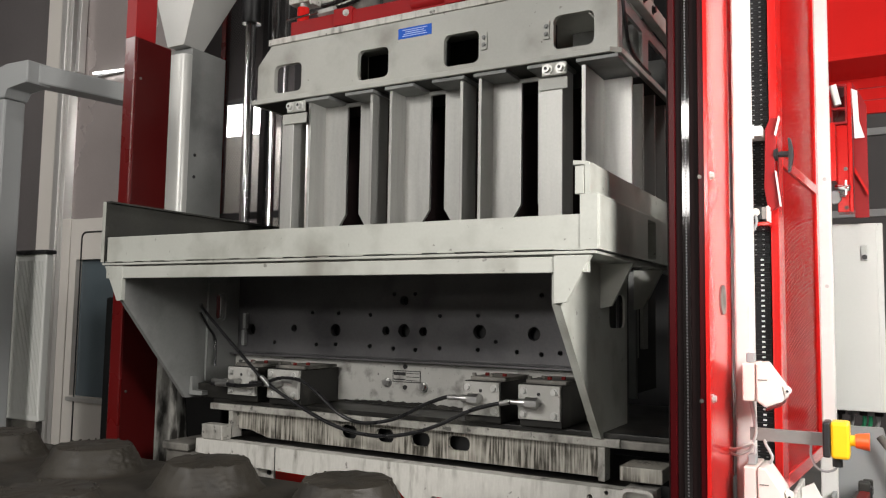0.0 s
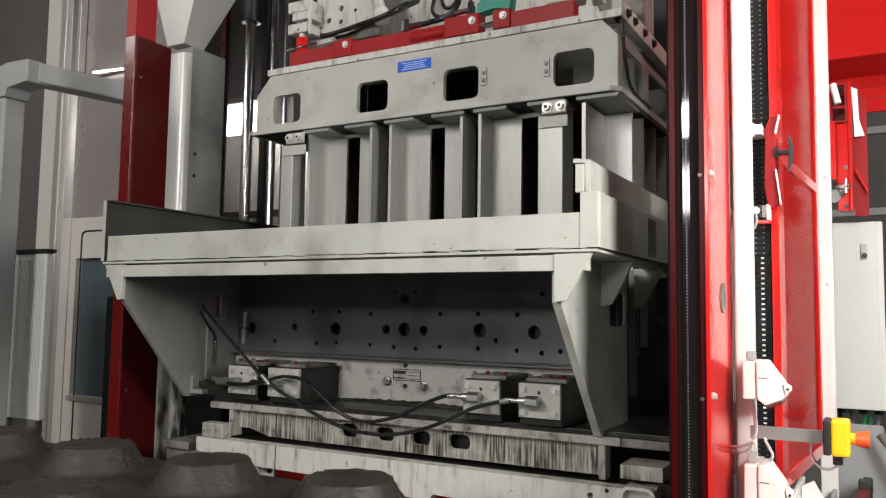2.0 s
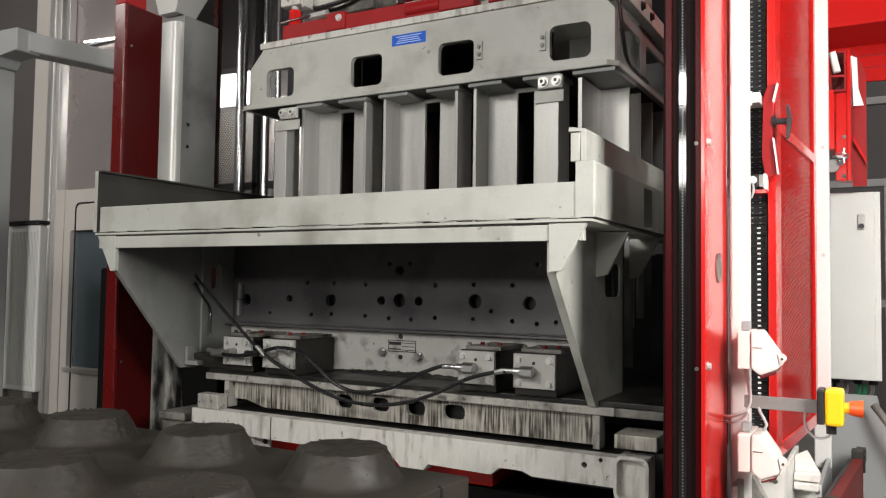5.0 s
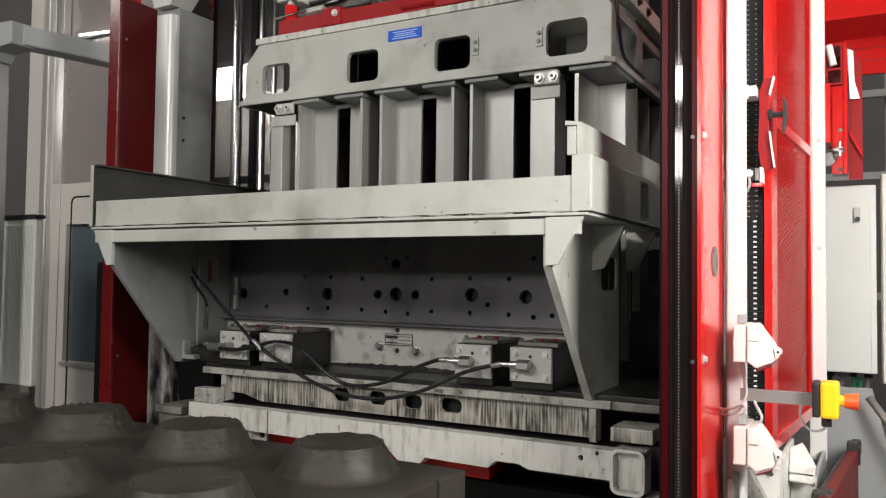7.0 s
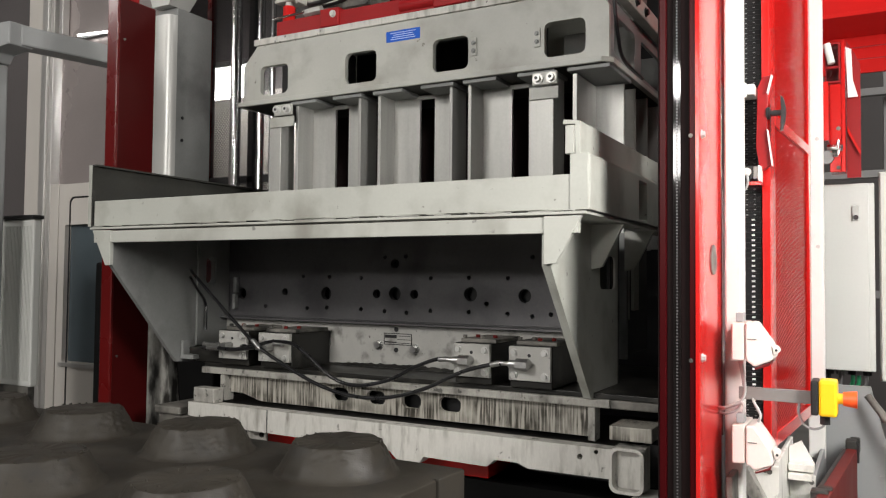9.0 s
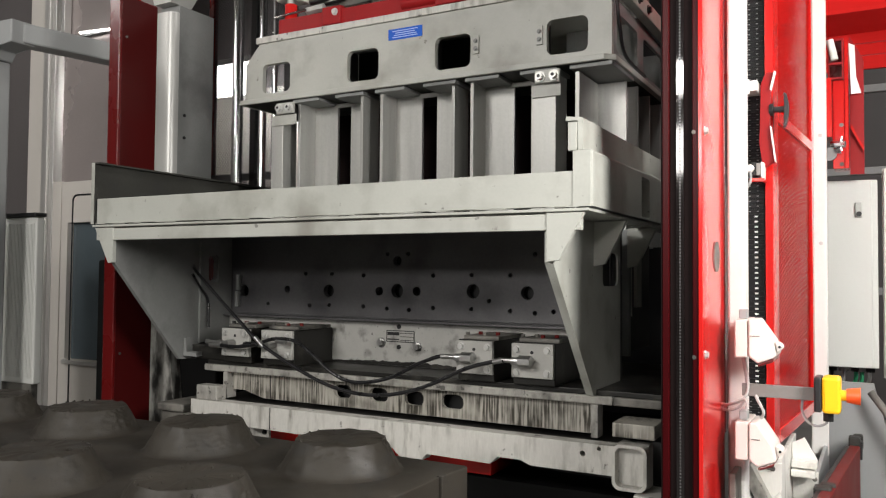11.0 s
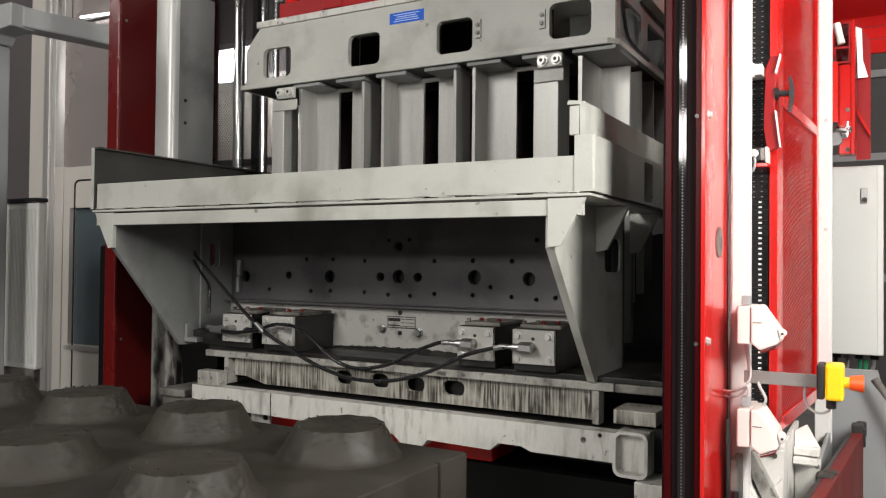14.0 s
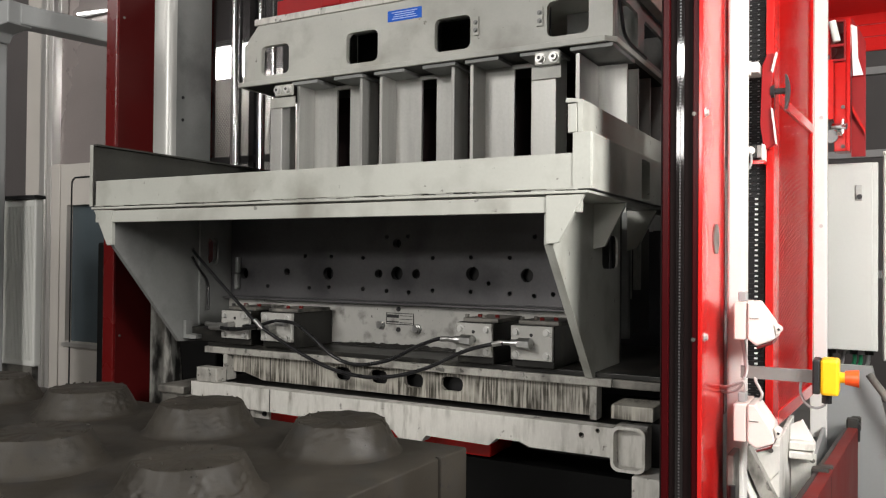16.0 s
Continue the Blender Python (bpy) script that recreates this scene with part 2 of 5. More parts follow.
def box(bm, x0, x1, y0, y1, z0, z1, r=0.0):
    m = Matrix.Translation(((x0 + x1) / 2, (y0 + y1) / 2, (z0 + z1) / 2)) @ Matrix.Diagonal((abs(x1 - x0), abs(y1 - y0), abs(z1 - z0), 1))
    vs = bmesh.ops.create_cube(bm, size=1, matrix=m)["verts"]
    if r:
        bevel(bm, vs, r)
    return bm


def bx(*a):
    return box(bmesh.new(), *a)


def prism(bm, pts, axis, a, b, r=0.0):
    """Extrudes a polygon along an axis from a to b; pts hold the other two coordinates in order."""
    def v(p, w):
        q = list(p)
        q.insert("xyz".index(axis), w)
        return bm.verts.new(q)
    lo, hi = [v(p, a) for p in pts], [v(p, b) for p in pts]
    n = len(pts)
    bm.faces.new(lo)
    bm.faces.new(hi[::-1])
    for i in range(n):
        bm.faces.new((lo[i], hi[i], hi[(i + 1) % n], lo[(i + 1) % n]))
    if r:
        bevel(bm, lo + hi, r)
    return bm


def rod(bm, a, b, r, seg=16, r2=None):
    a, b = Vector(a), Vector(b)
    d = b - a
    m = Matrix.Translation((a + b) / 2) @ d.to_track_quat("Z", "Y").to_matrix().to_4x4()
    bmesh.ops.create_cone(bm, cap_ends=True, segments=seg, radius1=r, radius2=r if r2 is None else r2, depth=d.length, matrix=m)
    return bm


def smooth_path(pts, steps=10):
    pts = [Vector(p) for p in pts]
    ext = [2 * pts[0] - pts[1]] + pts + [2 * pts[-1] - pts[-2]]
    out = []
    for i in range(1, len(ext) - 2):
        p0, p1, p2, p3 = ext[i - 1:i + 3]
        for k in range(steps):
            t = k / steps
            out.append(0.5 * (2 * p1 + (p2 - p0) * t + (2 * p0 - 5 * p1 + 4 * p2 - p3) * t * t + (3 * p1 - p0 - 3 * p2 + p3) * t ** 3))
    return out + [pts[-1]]


def tube(bm, pts, r, seg=10, steps=8):
    path = smooth_path(pts, steps)
    rings = []
    up = Vector((0.13, 0.31, 0.94))
    for i, p in enumerate(path):
        d = (path[min(i + 1, len(path) - 1)] - path[max(i - 1, 0)]).normalized()
        u = d.cross(up).normalized()
        w = d.cross(u)
        rings.append([bm.verts.new(p + r * (math.cos(6.2832 * k / seg) * u + math.sin(6.2832 * k / seg) * w)) for k in range(seg)])
    for a, b in zip(rings, rings[1:]):
        for k in range(seg):
            bm.faces.new((a[k], a[(k + 1) % seg], b[(k + 1) % seg], b[k]))
    bm.faces.new(rings[0])
    bm.faces.new(rings[-1][::-1])
    return bm


def rounded(x0, x1, z0, z1, r, n=5):
    pts = []
    for cx, cz, a0 in ((x1 - r, z1 - r, 0), (x0 + r, z1 - r, 90), (x0 + r, z0 + r, 180), (x1 - r, z0 + r, 270)):
        for k in range(n + 1):
            a = radians(a0 + 90 * k / n)
            pts.append((cx + r * math.cos(a), cz + r * math.sin(a)))
    return pts


def disc(cx, cz, r, n=20):
    return [(cx + r * math.cos(6.28319 * k / n), cz + r * math.sin(6.28319 * k / n)) for k in range(n)]


def sheet_with_holes(outline, holes, axis, a, b):
    """A plate with true openings: the outline and the holes are filled as one face, then thickened."""
    bm = bmesh.new()

    def loop(pts):
        vs = []
        for p in pts:
            q = list(p)
            q.insert("xyz".index(axis), a)
            vs.append(bm.verts.new(q))
        return [bm.edges.new((vs[i], vs[(i + 1) % len(vs)])) for i in range(len(vs))]
    edges = loop(outline)
    for h in holes:
        edges += loop(h)
    bmesh.ops.triangle_fill(bm, use_beauty=True, use_dissolve=False, edges=edges)
    faces = bm.faces[:]
    ret = bmesh.ops.extrude_face_region(bm, geom=faces)
    vec = [0, 0, 0]
    vec["xyz".index(axis)] = b - a
    bmesh.ops.translate(bm, verts=[g for g in ret["geom"] if isinstance(g, bmesh.types.BMVert)], vec=vec)
    return bm


def hexbolt(bm, at, axis, r, h):
    d = Vector(axis)
    rod(bm, at, Vector(at) + d * h * 0.25, r * 1.35, 20)
    rod(bm, Vector(at) + d * h * 0.2, Vector(at) + d * h, r, 6)
    return bm


def slanted(bm, a, b, w, z0, z1, r):
    """A straight bar of width w between two points of the plan."""
    a, b = Vector((*a, 0)), Vector((*b, 0))
    d = (b - a).normalized()
    s = Vector((-d.y, d.x, 0)) * w
    return prism(bm, [(a.x, a.y), (b.x, b.y), ((b + s).x, (b + s).y), ((a + s).x, (a + s).y)], "z", z0, z1, r)


# ---- the hall ----
solid("floor", bx(-9, 6, -6, 10, -0.2, 0.0), FLOOR, "dusty grey concrete hall floor", "floor", kind="structure")
solid("ceiling", bx(-9, 6, -6, 10, 6.0, 6.2), DARKWALL, "dark hall ceiling", "ceiling", kind="structure")
solid("wall_north", bx(-9, 6, 9.8, 10, 0, 6), DARKWALL, "dark hall wall behind the machine", "wall", kind="structure")
# unseen south wall kept pale so that it bounces fill light
solid("wall_south", bx(-9, 6, -6, -5.8, 0, 6), BOUNCE_WALL, "unseen pale wall bouncing light at the machine", "wall", kind="structure")
solid("wall_east", bx(5.8, 6, -5.8, 9.8, 0, 6), DARKWALL, "dark hall wall", "wall", kind="structure")
solid("wall_west", bx(-9, -8.8, -5.8, 9.8, 0, 6), DARKWALL, "dark hall wall", "wall", kind="structure")

# luminaires: an unseen housing and suspension for every lamp, added fills included
for eye, aim, sx, sy, watts in LAMPS:
    m = look(eye, aim)
    lum = thing("unseen_luminaire", (0, 0, 0), "unseen grey luminaire housing hung behind a lamp", "light", "hall lights")
    lum.matrix_world = m
    part("housing", bx(-sx / 2 - 0.03, sx / 2 + 0.03, -sy / 2 - 0.03, sy / 2 + 0.03, 0.03, 0.10, 0.01), DUCT, lum)
    hang = bmesh.new()
    top = m.inverted() @ Vector((eye[0], eye[1], 6.0))
    rod(hang, (0, 0, 0.08), top, 0.008, 8)
    part("suspension", hang, BLACK, lum)

# ---- tamper head ----
HX0, HX1, HY, HZ0, HZ1 = -2.215, -0.703, 2.36, 2.175, 2.410


def build_head():
    head = thing("tamper_head", (-1.46, 2.7, 1.6), "grey steel press head with vertical punch stems, lowering into the mould", "press head")
    wins = [rounded(c - 0.069, c + 0.069, 2.212, 2.326, 0.022) for c in (-2.048, -1.642, -1.271, -0.860)]
    face = [(-2.204, 2.19), (-0.715, 2.19), (-0.715, 2.355), (-0.765, 2.410), (-2.135, 2.410), (-2.204, 2.335)]
    part("front_plate", sheet_with_holes(face, wins, "y", HY, HY + 0.02), HEAD_GREY, head, "grey painted plate with four rounded openings")
    fl = bmesh.new()
    prism(fl, [(HX0, HY - 0.022), (HX1 - 0.03, HY - 0.022), (HX1, HY + 0.01), (HX1, 3.2), (HX0, 3.2)], "z", 2.172, 2.190, 0.002)
    part("base_plate", fl, HEAD_GREY, head)
    # thin dark sheet added to put shade under the base plate
    part("underside_shade", bx(HX0 + 0.02, HX1 - 0.02, HY - 0.012, 3.19, 2.1714, 2.1718), OILY_DARK, head, "dark sheet, underside shade in its colour")
    part("lid_plate", bx(-2.14, -0.88, HY + 0.022, 3.2, 2.40, 2.408), HEAD_GREY, head)
    side = sheet_with_holes([(HY + 0.03, 2.19), (3.2, 2.19), (3.2, 2.40), (HY + 0.06, 2.40), (HY + 0.03, 2.36)],
                            [rounded(2.47, 2.72, 2.23, 2.36, 0.02), rounded(2.80, 3.1, 2.23, 2.36, 0.02)], "x", -0.745, -0.733)
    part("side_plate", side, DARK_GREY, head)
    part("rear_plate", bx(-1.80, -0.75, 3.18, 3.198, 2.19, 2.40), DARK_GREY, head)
    # black rib: darkness inside the head painted behind the openings
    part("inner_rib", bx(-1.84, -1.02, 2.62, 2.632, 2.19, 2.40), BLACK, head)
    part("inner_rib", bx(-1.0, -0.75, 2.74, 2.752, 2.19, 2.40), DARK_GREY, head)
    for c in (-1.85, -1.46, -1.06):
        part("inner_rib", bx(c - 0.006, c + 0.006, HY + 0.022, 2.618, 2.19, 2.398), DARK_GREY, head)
    # label with unreadable print
    lab = part("label", bx(-1.531, -1.391, HY - 0.0015, HY - 0.0002, 2.342, 2.381), BLUE, head, "blue sticker with pale print")
    for k in range(4):
        w = 0.052 - 0.006 * (k % 3)
        part("print_line", bx(-1.461 - w, -1.461 + w, HY - 0.0025, HY - 0.0016, 2.349 + k * 0.0075, 2.3515 + k * 0.0075), PALEBLUE, lab)
    for x in (-1.180, -0.952):
        tab = part("bolt_tab", bx(x - 0.011, x + 0.011, HY - 0.006, HY - 0.0005, 2.250, 2.312, 0.001), HEAD_GREY, head)
        for z in (2.267, 2.293):
            part("bolt", hexbolt(bmesh.new(), (x, HY - 0.006, z), (0, -1, 0), 0.006, 0.006), DARK_GREY, tab)
    # channel stems
    STEMS = [(-1.945, -1.644), (-1.570, -1.266), (-1.206, -0.902)]
    for x0, x1 in STEMS:
        c, yb = (x0 + x1) / 2, 2.475
        for xf in (x0, x1 - 0.012):
            part("stem_flange", bx(xf, xf + 0.012, 2.37, yb, 1.62, 2.165, 0.001), STEEL, head)
        h = 0.031
        slot = [(c - h, 2.15), (c - h, 1.725), (c - 0.07, 1.665), (c - 0.07, 1.64), (c + 0.07, 1.64), (c + 0.07, 1.665), (c + h, 1.725), (c + h, 2.15)]
        part("stem_web", sheet_with_holes([(x0 + 0.012, 1.62), (x1 - 0.012, 1.62), (x1 - 0.012, 2.165), (x0 + 0.012, 2.165)], [slot], "y", yb - 0.012, yb), STEEL, head)
        # top flanges darker than the head: underside shade in their paint
        for a, b in ((x0 - 0.012, c - 0.04), (c + 0.035, x1 + 0.012)):
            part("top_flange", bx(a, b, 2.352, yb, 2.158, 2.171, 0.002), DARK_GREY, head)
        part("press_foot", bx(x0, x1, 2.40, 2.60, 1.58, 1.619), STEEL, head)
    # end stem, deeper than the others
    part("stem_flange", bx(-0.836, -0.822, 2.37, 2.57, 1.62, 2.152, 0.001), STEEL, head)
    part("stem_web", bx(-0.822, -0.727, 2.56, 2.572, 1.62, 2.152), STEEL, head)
    # same darkened flange on the end stem
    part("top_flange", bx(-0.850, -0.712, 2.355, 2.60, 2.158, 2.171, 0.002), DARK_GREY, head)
    for y in (2.70, 2.86, 3.02):
        part("stem_flange", bx(-0.80, -0.727, y, y + 0.012, 1.62, 2.165), STEEL, head)
        part("stem_web", bx(-0.80, -0.79, y + 0.0125, y + 0.15, 1.62, 2.165), DARK_GREY, head)
    # black core behind the stems, standing for the head's dark inside
    part("core", bx(-2.10, -0.86, 2.66, 2.70, 1.62, 2.165), MATT_BLACK, head, "black sheet for the dark behind the stems")
    # two bolted hanger bars
    for x0, x1 in ((-2.046, -2.001), (-0.975, -0.893)):
        part("hanger_bar", bx(x0 - 0.012 if x0 < -2 else x0, x1, 2.350, 2.368 if x0 > -2 else 2.43, 1.62, 2.098, 0.002), STEEL, head)
        xm = -1.975 if x0 < -2 else -0.914
        part("clip_plate", bx(x0 - 0.006 if x0 < -2 else x0 + 0.003, xm + 0.040, 2.3425, 2.3495, 2.076, 2.1155, 0.001), HEAD_GREY, head)
        part("clip_plate", bx(xm - 0.042, xm + 0.042, 2.3255, 2.3375, 2.1165, 2.158, 0.003), HEAD_GREY, head)
        for d in (-0.022, 0.024):
            b = bmesh.new()
            rod(b, (xm + d, 2.3255, 2.137), (xm + d, 2.321, 2.137), 0.0175, 24)
            rod(b, (xm + d, 2.321, 2.137), (xm + d, 2.309, 2.137), 0.0115, 24)
            b2 = part("bolt", b, BOLT, head, "bright socket bolt with washer", smooth=True)
            part("bolt_socket", rod(bmesh.new(), (xm + d, 2.3088, 2.137), (xm + d, 2.3082, 2.137), 0.006, 6), BLACK, b2)
    # white strip and red clamping beam above
    part("top_strip", bx(-2.150, -0.70, HY - 0.005, HY + 0.06, 2.412, 2.437, 0.002), BEDWHITE, head, "white scuffed strip")
    beam = part("clamp_beam", bx(-2.045, -1.204, HY + 0.005, HY + 0.05, 2.438, 2.496, 0.004), MID_RED, head, "red painted beam")
    part("clamp_beam", bx(-1.150, -0.86, HY + 0.005, HY + 0.05, 2.438, 2.496, 0.004), MID_RED, head, "red painted beam")
    part("tie_rod", rod(bmesh.new(), (-1.21, HY + 0.02, 2.468), (-1.14, HY + 0.02, 2.468), 0.010), CHROME, head)
    for x0, x1, z1, y0 in ((-1.828, -1.742, 2.508, HY - 0.004), (-1.34, -1.203, 2.512, HY - 0.004), (-1.150, -1.085, 2.508, HY - 0.004)):
        blk = part("clamp_block", bx(x0, x1, y0, HY + 0.054, 2.440, z1, 0.004), MID_RED, head, "red clamp block")
        part("bolt", hexbolt(bmesh.new(), (x1 - 0.025, y0, (2.44 + z1) / 2 + 0.01), (0, -1, 0), 0.010, 0.010), BOLT, blk)
    # side beam with bolts on the flank
    sb = bmesh.new()
    prism(sb, [(-0.735, 2.36), (-0.70, 2.36), (-0.70, 3.2), (-0.735, 3.2)], "z", 2.412, 2.47, 0.003)
    sbp = part("side_beam", sb, HEAD_GREY, head)
    for y in (2.42, 2.50, 2.62, 2.74):
        part("bolt", hexbolt(bmesh.new(), (-0.70, y, 2.44), (1, 0, 0), 0.012, 0.012), BLACK, sbp)
    part("flank_cable", tube(bmesh.new(), [(-0.715, 2.39, 2.47), (-0.705, 2.375, 2.38), (-0.70, 2.40, 2.27), (-0.71, 2.50, 2.215), (-0.715, 2.75, 2.21)], 0.006), RUBBER, head)
    # upper gear: valves, plates and hoses over the beam
    part("upper_plate", bx(-1.95, -0.95, 2.62, 2.64, 2.438, 2.78), BEDWHITE, head, "white stained upright plate")
    part("upper_frame", bx(-2.10, -0.75, 2.80, 2.95, 2.438, 2.95), GRIME, head)
    v = bmesh.new()
    box(v, -2.075, -1.965, 2.38, 2.47, 2.665, 2.710, 0.003)
    box(v, -2.045, -1.955, 2.372, 2.45, 2.628, 2.660, 0.003)
    box(v, -2.07, -1.972, 2.378, 2.46, 2.578, 2.618, 0.003)
    box(v, -2.035, -2.00, 2.40, 2.44, 2.617, 2.666, 0.002)
    prism(v, [(-1.972, 2.70), (-1.950, 2.70), (-1.956, 2.575), (-1.960, 2.562), (-1.964, 2.575)], "y", 2.376, 2.384)
    part("valve_block", v, BEDWHITE, head, "white stacked valve block with a pointed lug")
    pb = sheet_with_holes([(-1.99, 2.60), (-1.845, 2.565), (-1.79, 2.60), (-1.70, 2.60), (-1.70, 2.80), (-1.99, 2.80)],
                          [disc(-1.93, 2.64, 0.012), disc(-1.87, 2.625, 0.010), disc(-1.87, 2.68, 0.012), disc(-1.80, 2.66, 0.008)], "y", 2.46, 2.475)
    part("port_plate", pb, BEDWHITE, head, "white plate with round ports")
    part("port_backing", bx(-1.985, -1.71, 2.50, 2.52, 2.56, 2.80), GRIME, head)
    part("pipe", rod(bmesh.new(), (-1.665, 2.44, 2.615), (-1.72, 2.44, 2.80), 0.024, 18), STEEL, head, smooth=True)
    part("pipe_flange", rod(bmesh.new(), (-1.655, 2.44, 2.585), (-1.668, 2.44, 2.625), 0.032, 18), BEDWHITE, head, smooth=True)
    part("cap", rod(bmesh.new(), (-2.012, 2.40, 2.500), (-2.012, 2.40, 2.560), 0.024), RED, head, "red cap")
    part("cap_neck", rod(bmesh.new(), (-2.012, 2.40, 2.560), (-2.012, 2.40, 2.577), 0.015), STEEL, head)
    part("pin_rod", rod(bmesh.new(), (-2.075, 2.375, 2.512), (-1.915, 2.375, 2.520), 0.005, 10), CHROME, head, smooth=True)
    part("union", rod(bmesh.new(), (-1.925, 2.39, 2.520), (-1.845, 2.39, 2.524), 0.015, 6), STEEL, head)
    for r, pts in ((0.009, [(-1.93, 2.42, 2.562), (-1.82, 2.40, 2.560), (-1.724, 2.39, 2.567), (-1.62, 2.40, 2.588), (-1.55, 2.45, 2.64), (-1.52, 2.56, 2.72)]),
                   (0.007, [(-1.90, 2.44, 2.552), (-1.78, 2.42, 2.552), (-1.68, 2.41, 2.575), (-1.60, 2.46, 2.62), (-1.58, 2.58, 2.70)]),
                   (0.010, [(-1.443, 2.38, 2.516), (-1.383, 2.375, 2.518), (-1.336, 2.38, 2.526), (-1.30, 2.40, 2.545)]),
                   (0.0075, [(-1.40, 2.42, 2.70), (-1.403, 2.395, 2.61), (-1.400, 2.38, 2.557), (-1.371, 2.375, 2.530), (-1.324, 2.38, 2.537), (-1.300, 2.39, 2.57), (-1.290, 2.42, 2.66)]),
                   (0.0075, [(-1.385, 2.44, 2.70), (-1.385, 2.42, 2.62), (-1.365, 2.41, 2.575), (-1.335, 2.41, 2.575), (-1.318, 2.42, 2.61), (-1.31, 2.45, 2.70)]),
                   (0.006, [(-1.262, 2.42, 2.70), (-1.258, 2.40, 2.61), (-1.25, 2.39, 2.56)])):
        part("hose", tube(bmesh.new(), pts, r), RUBBER, head, smooth=True)
    for a, b, r in (((-1.510, 2.38, 2.500), (-1.510, 2.38, 2.540), 0.019), ((-1.496, 2.38, 2.516), (-1.440, 2.378, 2.517), 0.013), ((-1.312, 2.385, 2.534), (-1.235, 2.385, 2.540), 0.011),
                    ((-1.245, 2.385, 2.515), (-1.245, 2.385, 2.562), 0.014)):
        part("fitting", rod(bmesh.new(), a, b, r, 6), CHROME, head, "bright hexagonal fitting")
    part("connector", prism(bmesh.new(), [(-1.225, 2.518), (-1.160, 2.530), (-1.098, 2.516), (-1.090, 2.572), (-1.130, 2.566), (-1.136, 2.60), (-1.19, 2.605), (-1.195, 2.568), (-1.225, 2.556)], "y", 2.385, 2.43, 0.003), TEAL, head, "green plug")
    part("valve_block", bx(-0.98, -0.80, 2.42, 2.52, 2.52, 2.62, 0.006), BEDWHITE, head)
    part("stop_lug", prism(bmesh.new(), [(-0.845, 2.438), (-0.775, 2.438), (-0.785, 2.462), (-0.80, 2.462), (-0.805, 2.50), (-0.815, 2.50), (-0.82, 2.47), (-0.845, 2.47)], "y", 2.365, 2.38, 0.001), BEDWHITE, head)
    part("beam_tube", rod(bmesh.new(), (-1.478, HY + 0.012, 2.468), (-1.338, HY + 0.012, 2.468), 0.021, 18), MID_RED, head, "round red tube of the beam", smooth=True)
    return head


HEAD = build_head()

# ---- mould ----
MX0, MX1, MY = -2.344, -0.594, 1.783


def build_mould():
    mo = thing("mould", (-1.47, 2.4, 1.17), "grey painted steel mould with an overhanging filling apron", "mould")
    part("front_rail", prism(bmesh.new(), [(-2.333, 1.668), (-0.612, 1.668), (-0.612, 1.752), (-0.655, 1.752), (-2.333, 1.752)], "y", MY, MY + 0.016, 0.0015), GREY, mo, "scuffed grey rail")
    part("deck", bx(MX0, MX1, MY - 0.003, 2.335, 1.6565, 1.6635, 0.001), GREY, mo)
    part("wall_end", bx(-2.3535, -2.340, MY - 0.003, MY - 0.0005, 1.667, 1.876), GREY, mo)
    part("dark_block", bx(-2.243, -2.065, 2.13, 2.32, 1.1905, 1.240, 0.004), OIL_SHADE_BLACK, mo, "oily black block")
    part("lower_rail", bx(-2.325, -0.615, MY, MY + 0.02, 1.612, 1.6505, 0.001), GREY, mo)
    random.seed(4)
    x = -2.33
    while x < -0.64:
        ln = random.uniform(0.03, 0.10)
        part("weld_bead", rod(bmesh.new(), (x, MY - 0.001, 1.6675), (min(x + ln, -0.62), MY - 0.001, 1.6665), 0.0015, 6), GREY, mo)
        x += ln + random.uniform(0.03, 0.12)
    # right-hand wall: thick lower part and thinner upper plate
    rw = sheet_with_holes([(MY - 0.002, 1.667), (2.93, 1.667), (2.93, 1.800), (MY - 0.002, 1.800)], [rounded(2.215, 2.305, 1.672, 1.785, 0.008)], "x", -0.634, -0.585)
    bevel(rw, [v for v in rw.verts if v.co.x > -0.59 and (v.co.y < 1.79 or v.co.z > 1.79)], 0.006)
    part("side_wall", rw, GREY, mo)
    # black sheet standing for the dark depth of the wall slot
    part("slot_backing", bx(-0.66, -0.636, 2.0, 2.93, 1.668, 1.79), BLACK, mo)
    up = bmesh.new()
    prism(up, [(-0.652, 1.8835), (-0.654, 1.872), (-0.622, 1.872), (-0.622, 1.8005), (-0.610, 1.8005), (-0.610, 1.8775)], "y", MY, 2.93, 0.001)
    part("wear_plate", up, GREY, mo)
    part("corner_post", bx(-0.646, -0.624, MY - 0.004, MY + 0.010, 1.80, 1.868, 0.001), GREY, mo)
    # left-hand wall, seen from inside, in a far darker tone than the right
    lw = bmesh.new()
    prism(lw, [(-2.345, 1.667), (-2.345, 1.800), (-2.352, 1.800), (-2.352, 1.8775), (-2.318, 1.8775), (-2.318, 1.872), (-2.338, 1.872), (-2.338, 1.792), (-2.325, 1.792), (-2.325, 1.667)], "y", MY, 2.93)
    part("side_wall", lw, OILY_DARK, mo, "dull dark grey side wall")
    # corner plates and sloping side plates
    part("corner_plate", prism(bmesh.new(), [(-2.330, 1.653), (-2.240, 1.653), (-2.240, 1.537), (-2.262, 1.535)], "y", MY - 0.003, MY + 0.012, 0.001), GREY, mo)
    part("corner_plate", prism(bmesh.new(), [(-0.700, 1.653), (-0.606, 1.653), (-0.668, 1.540), (-0.700, 1.537)], "y", MY - 0.003, MY + 0.012, 0.001), GREY, mo)
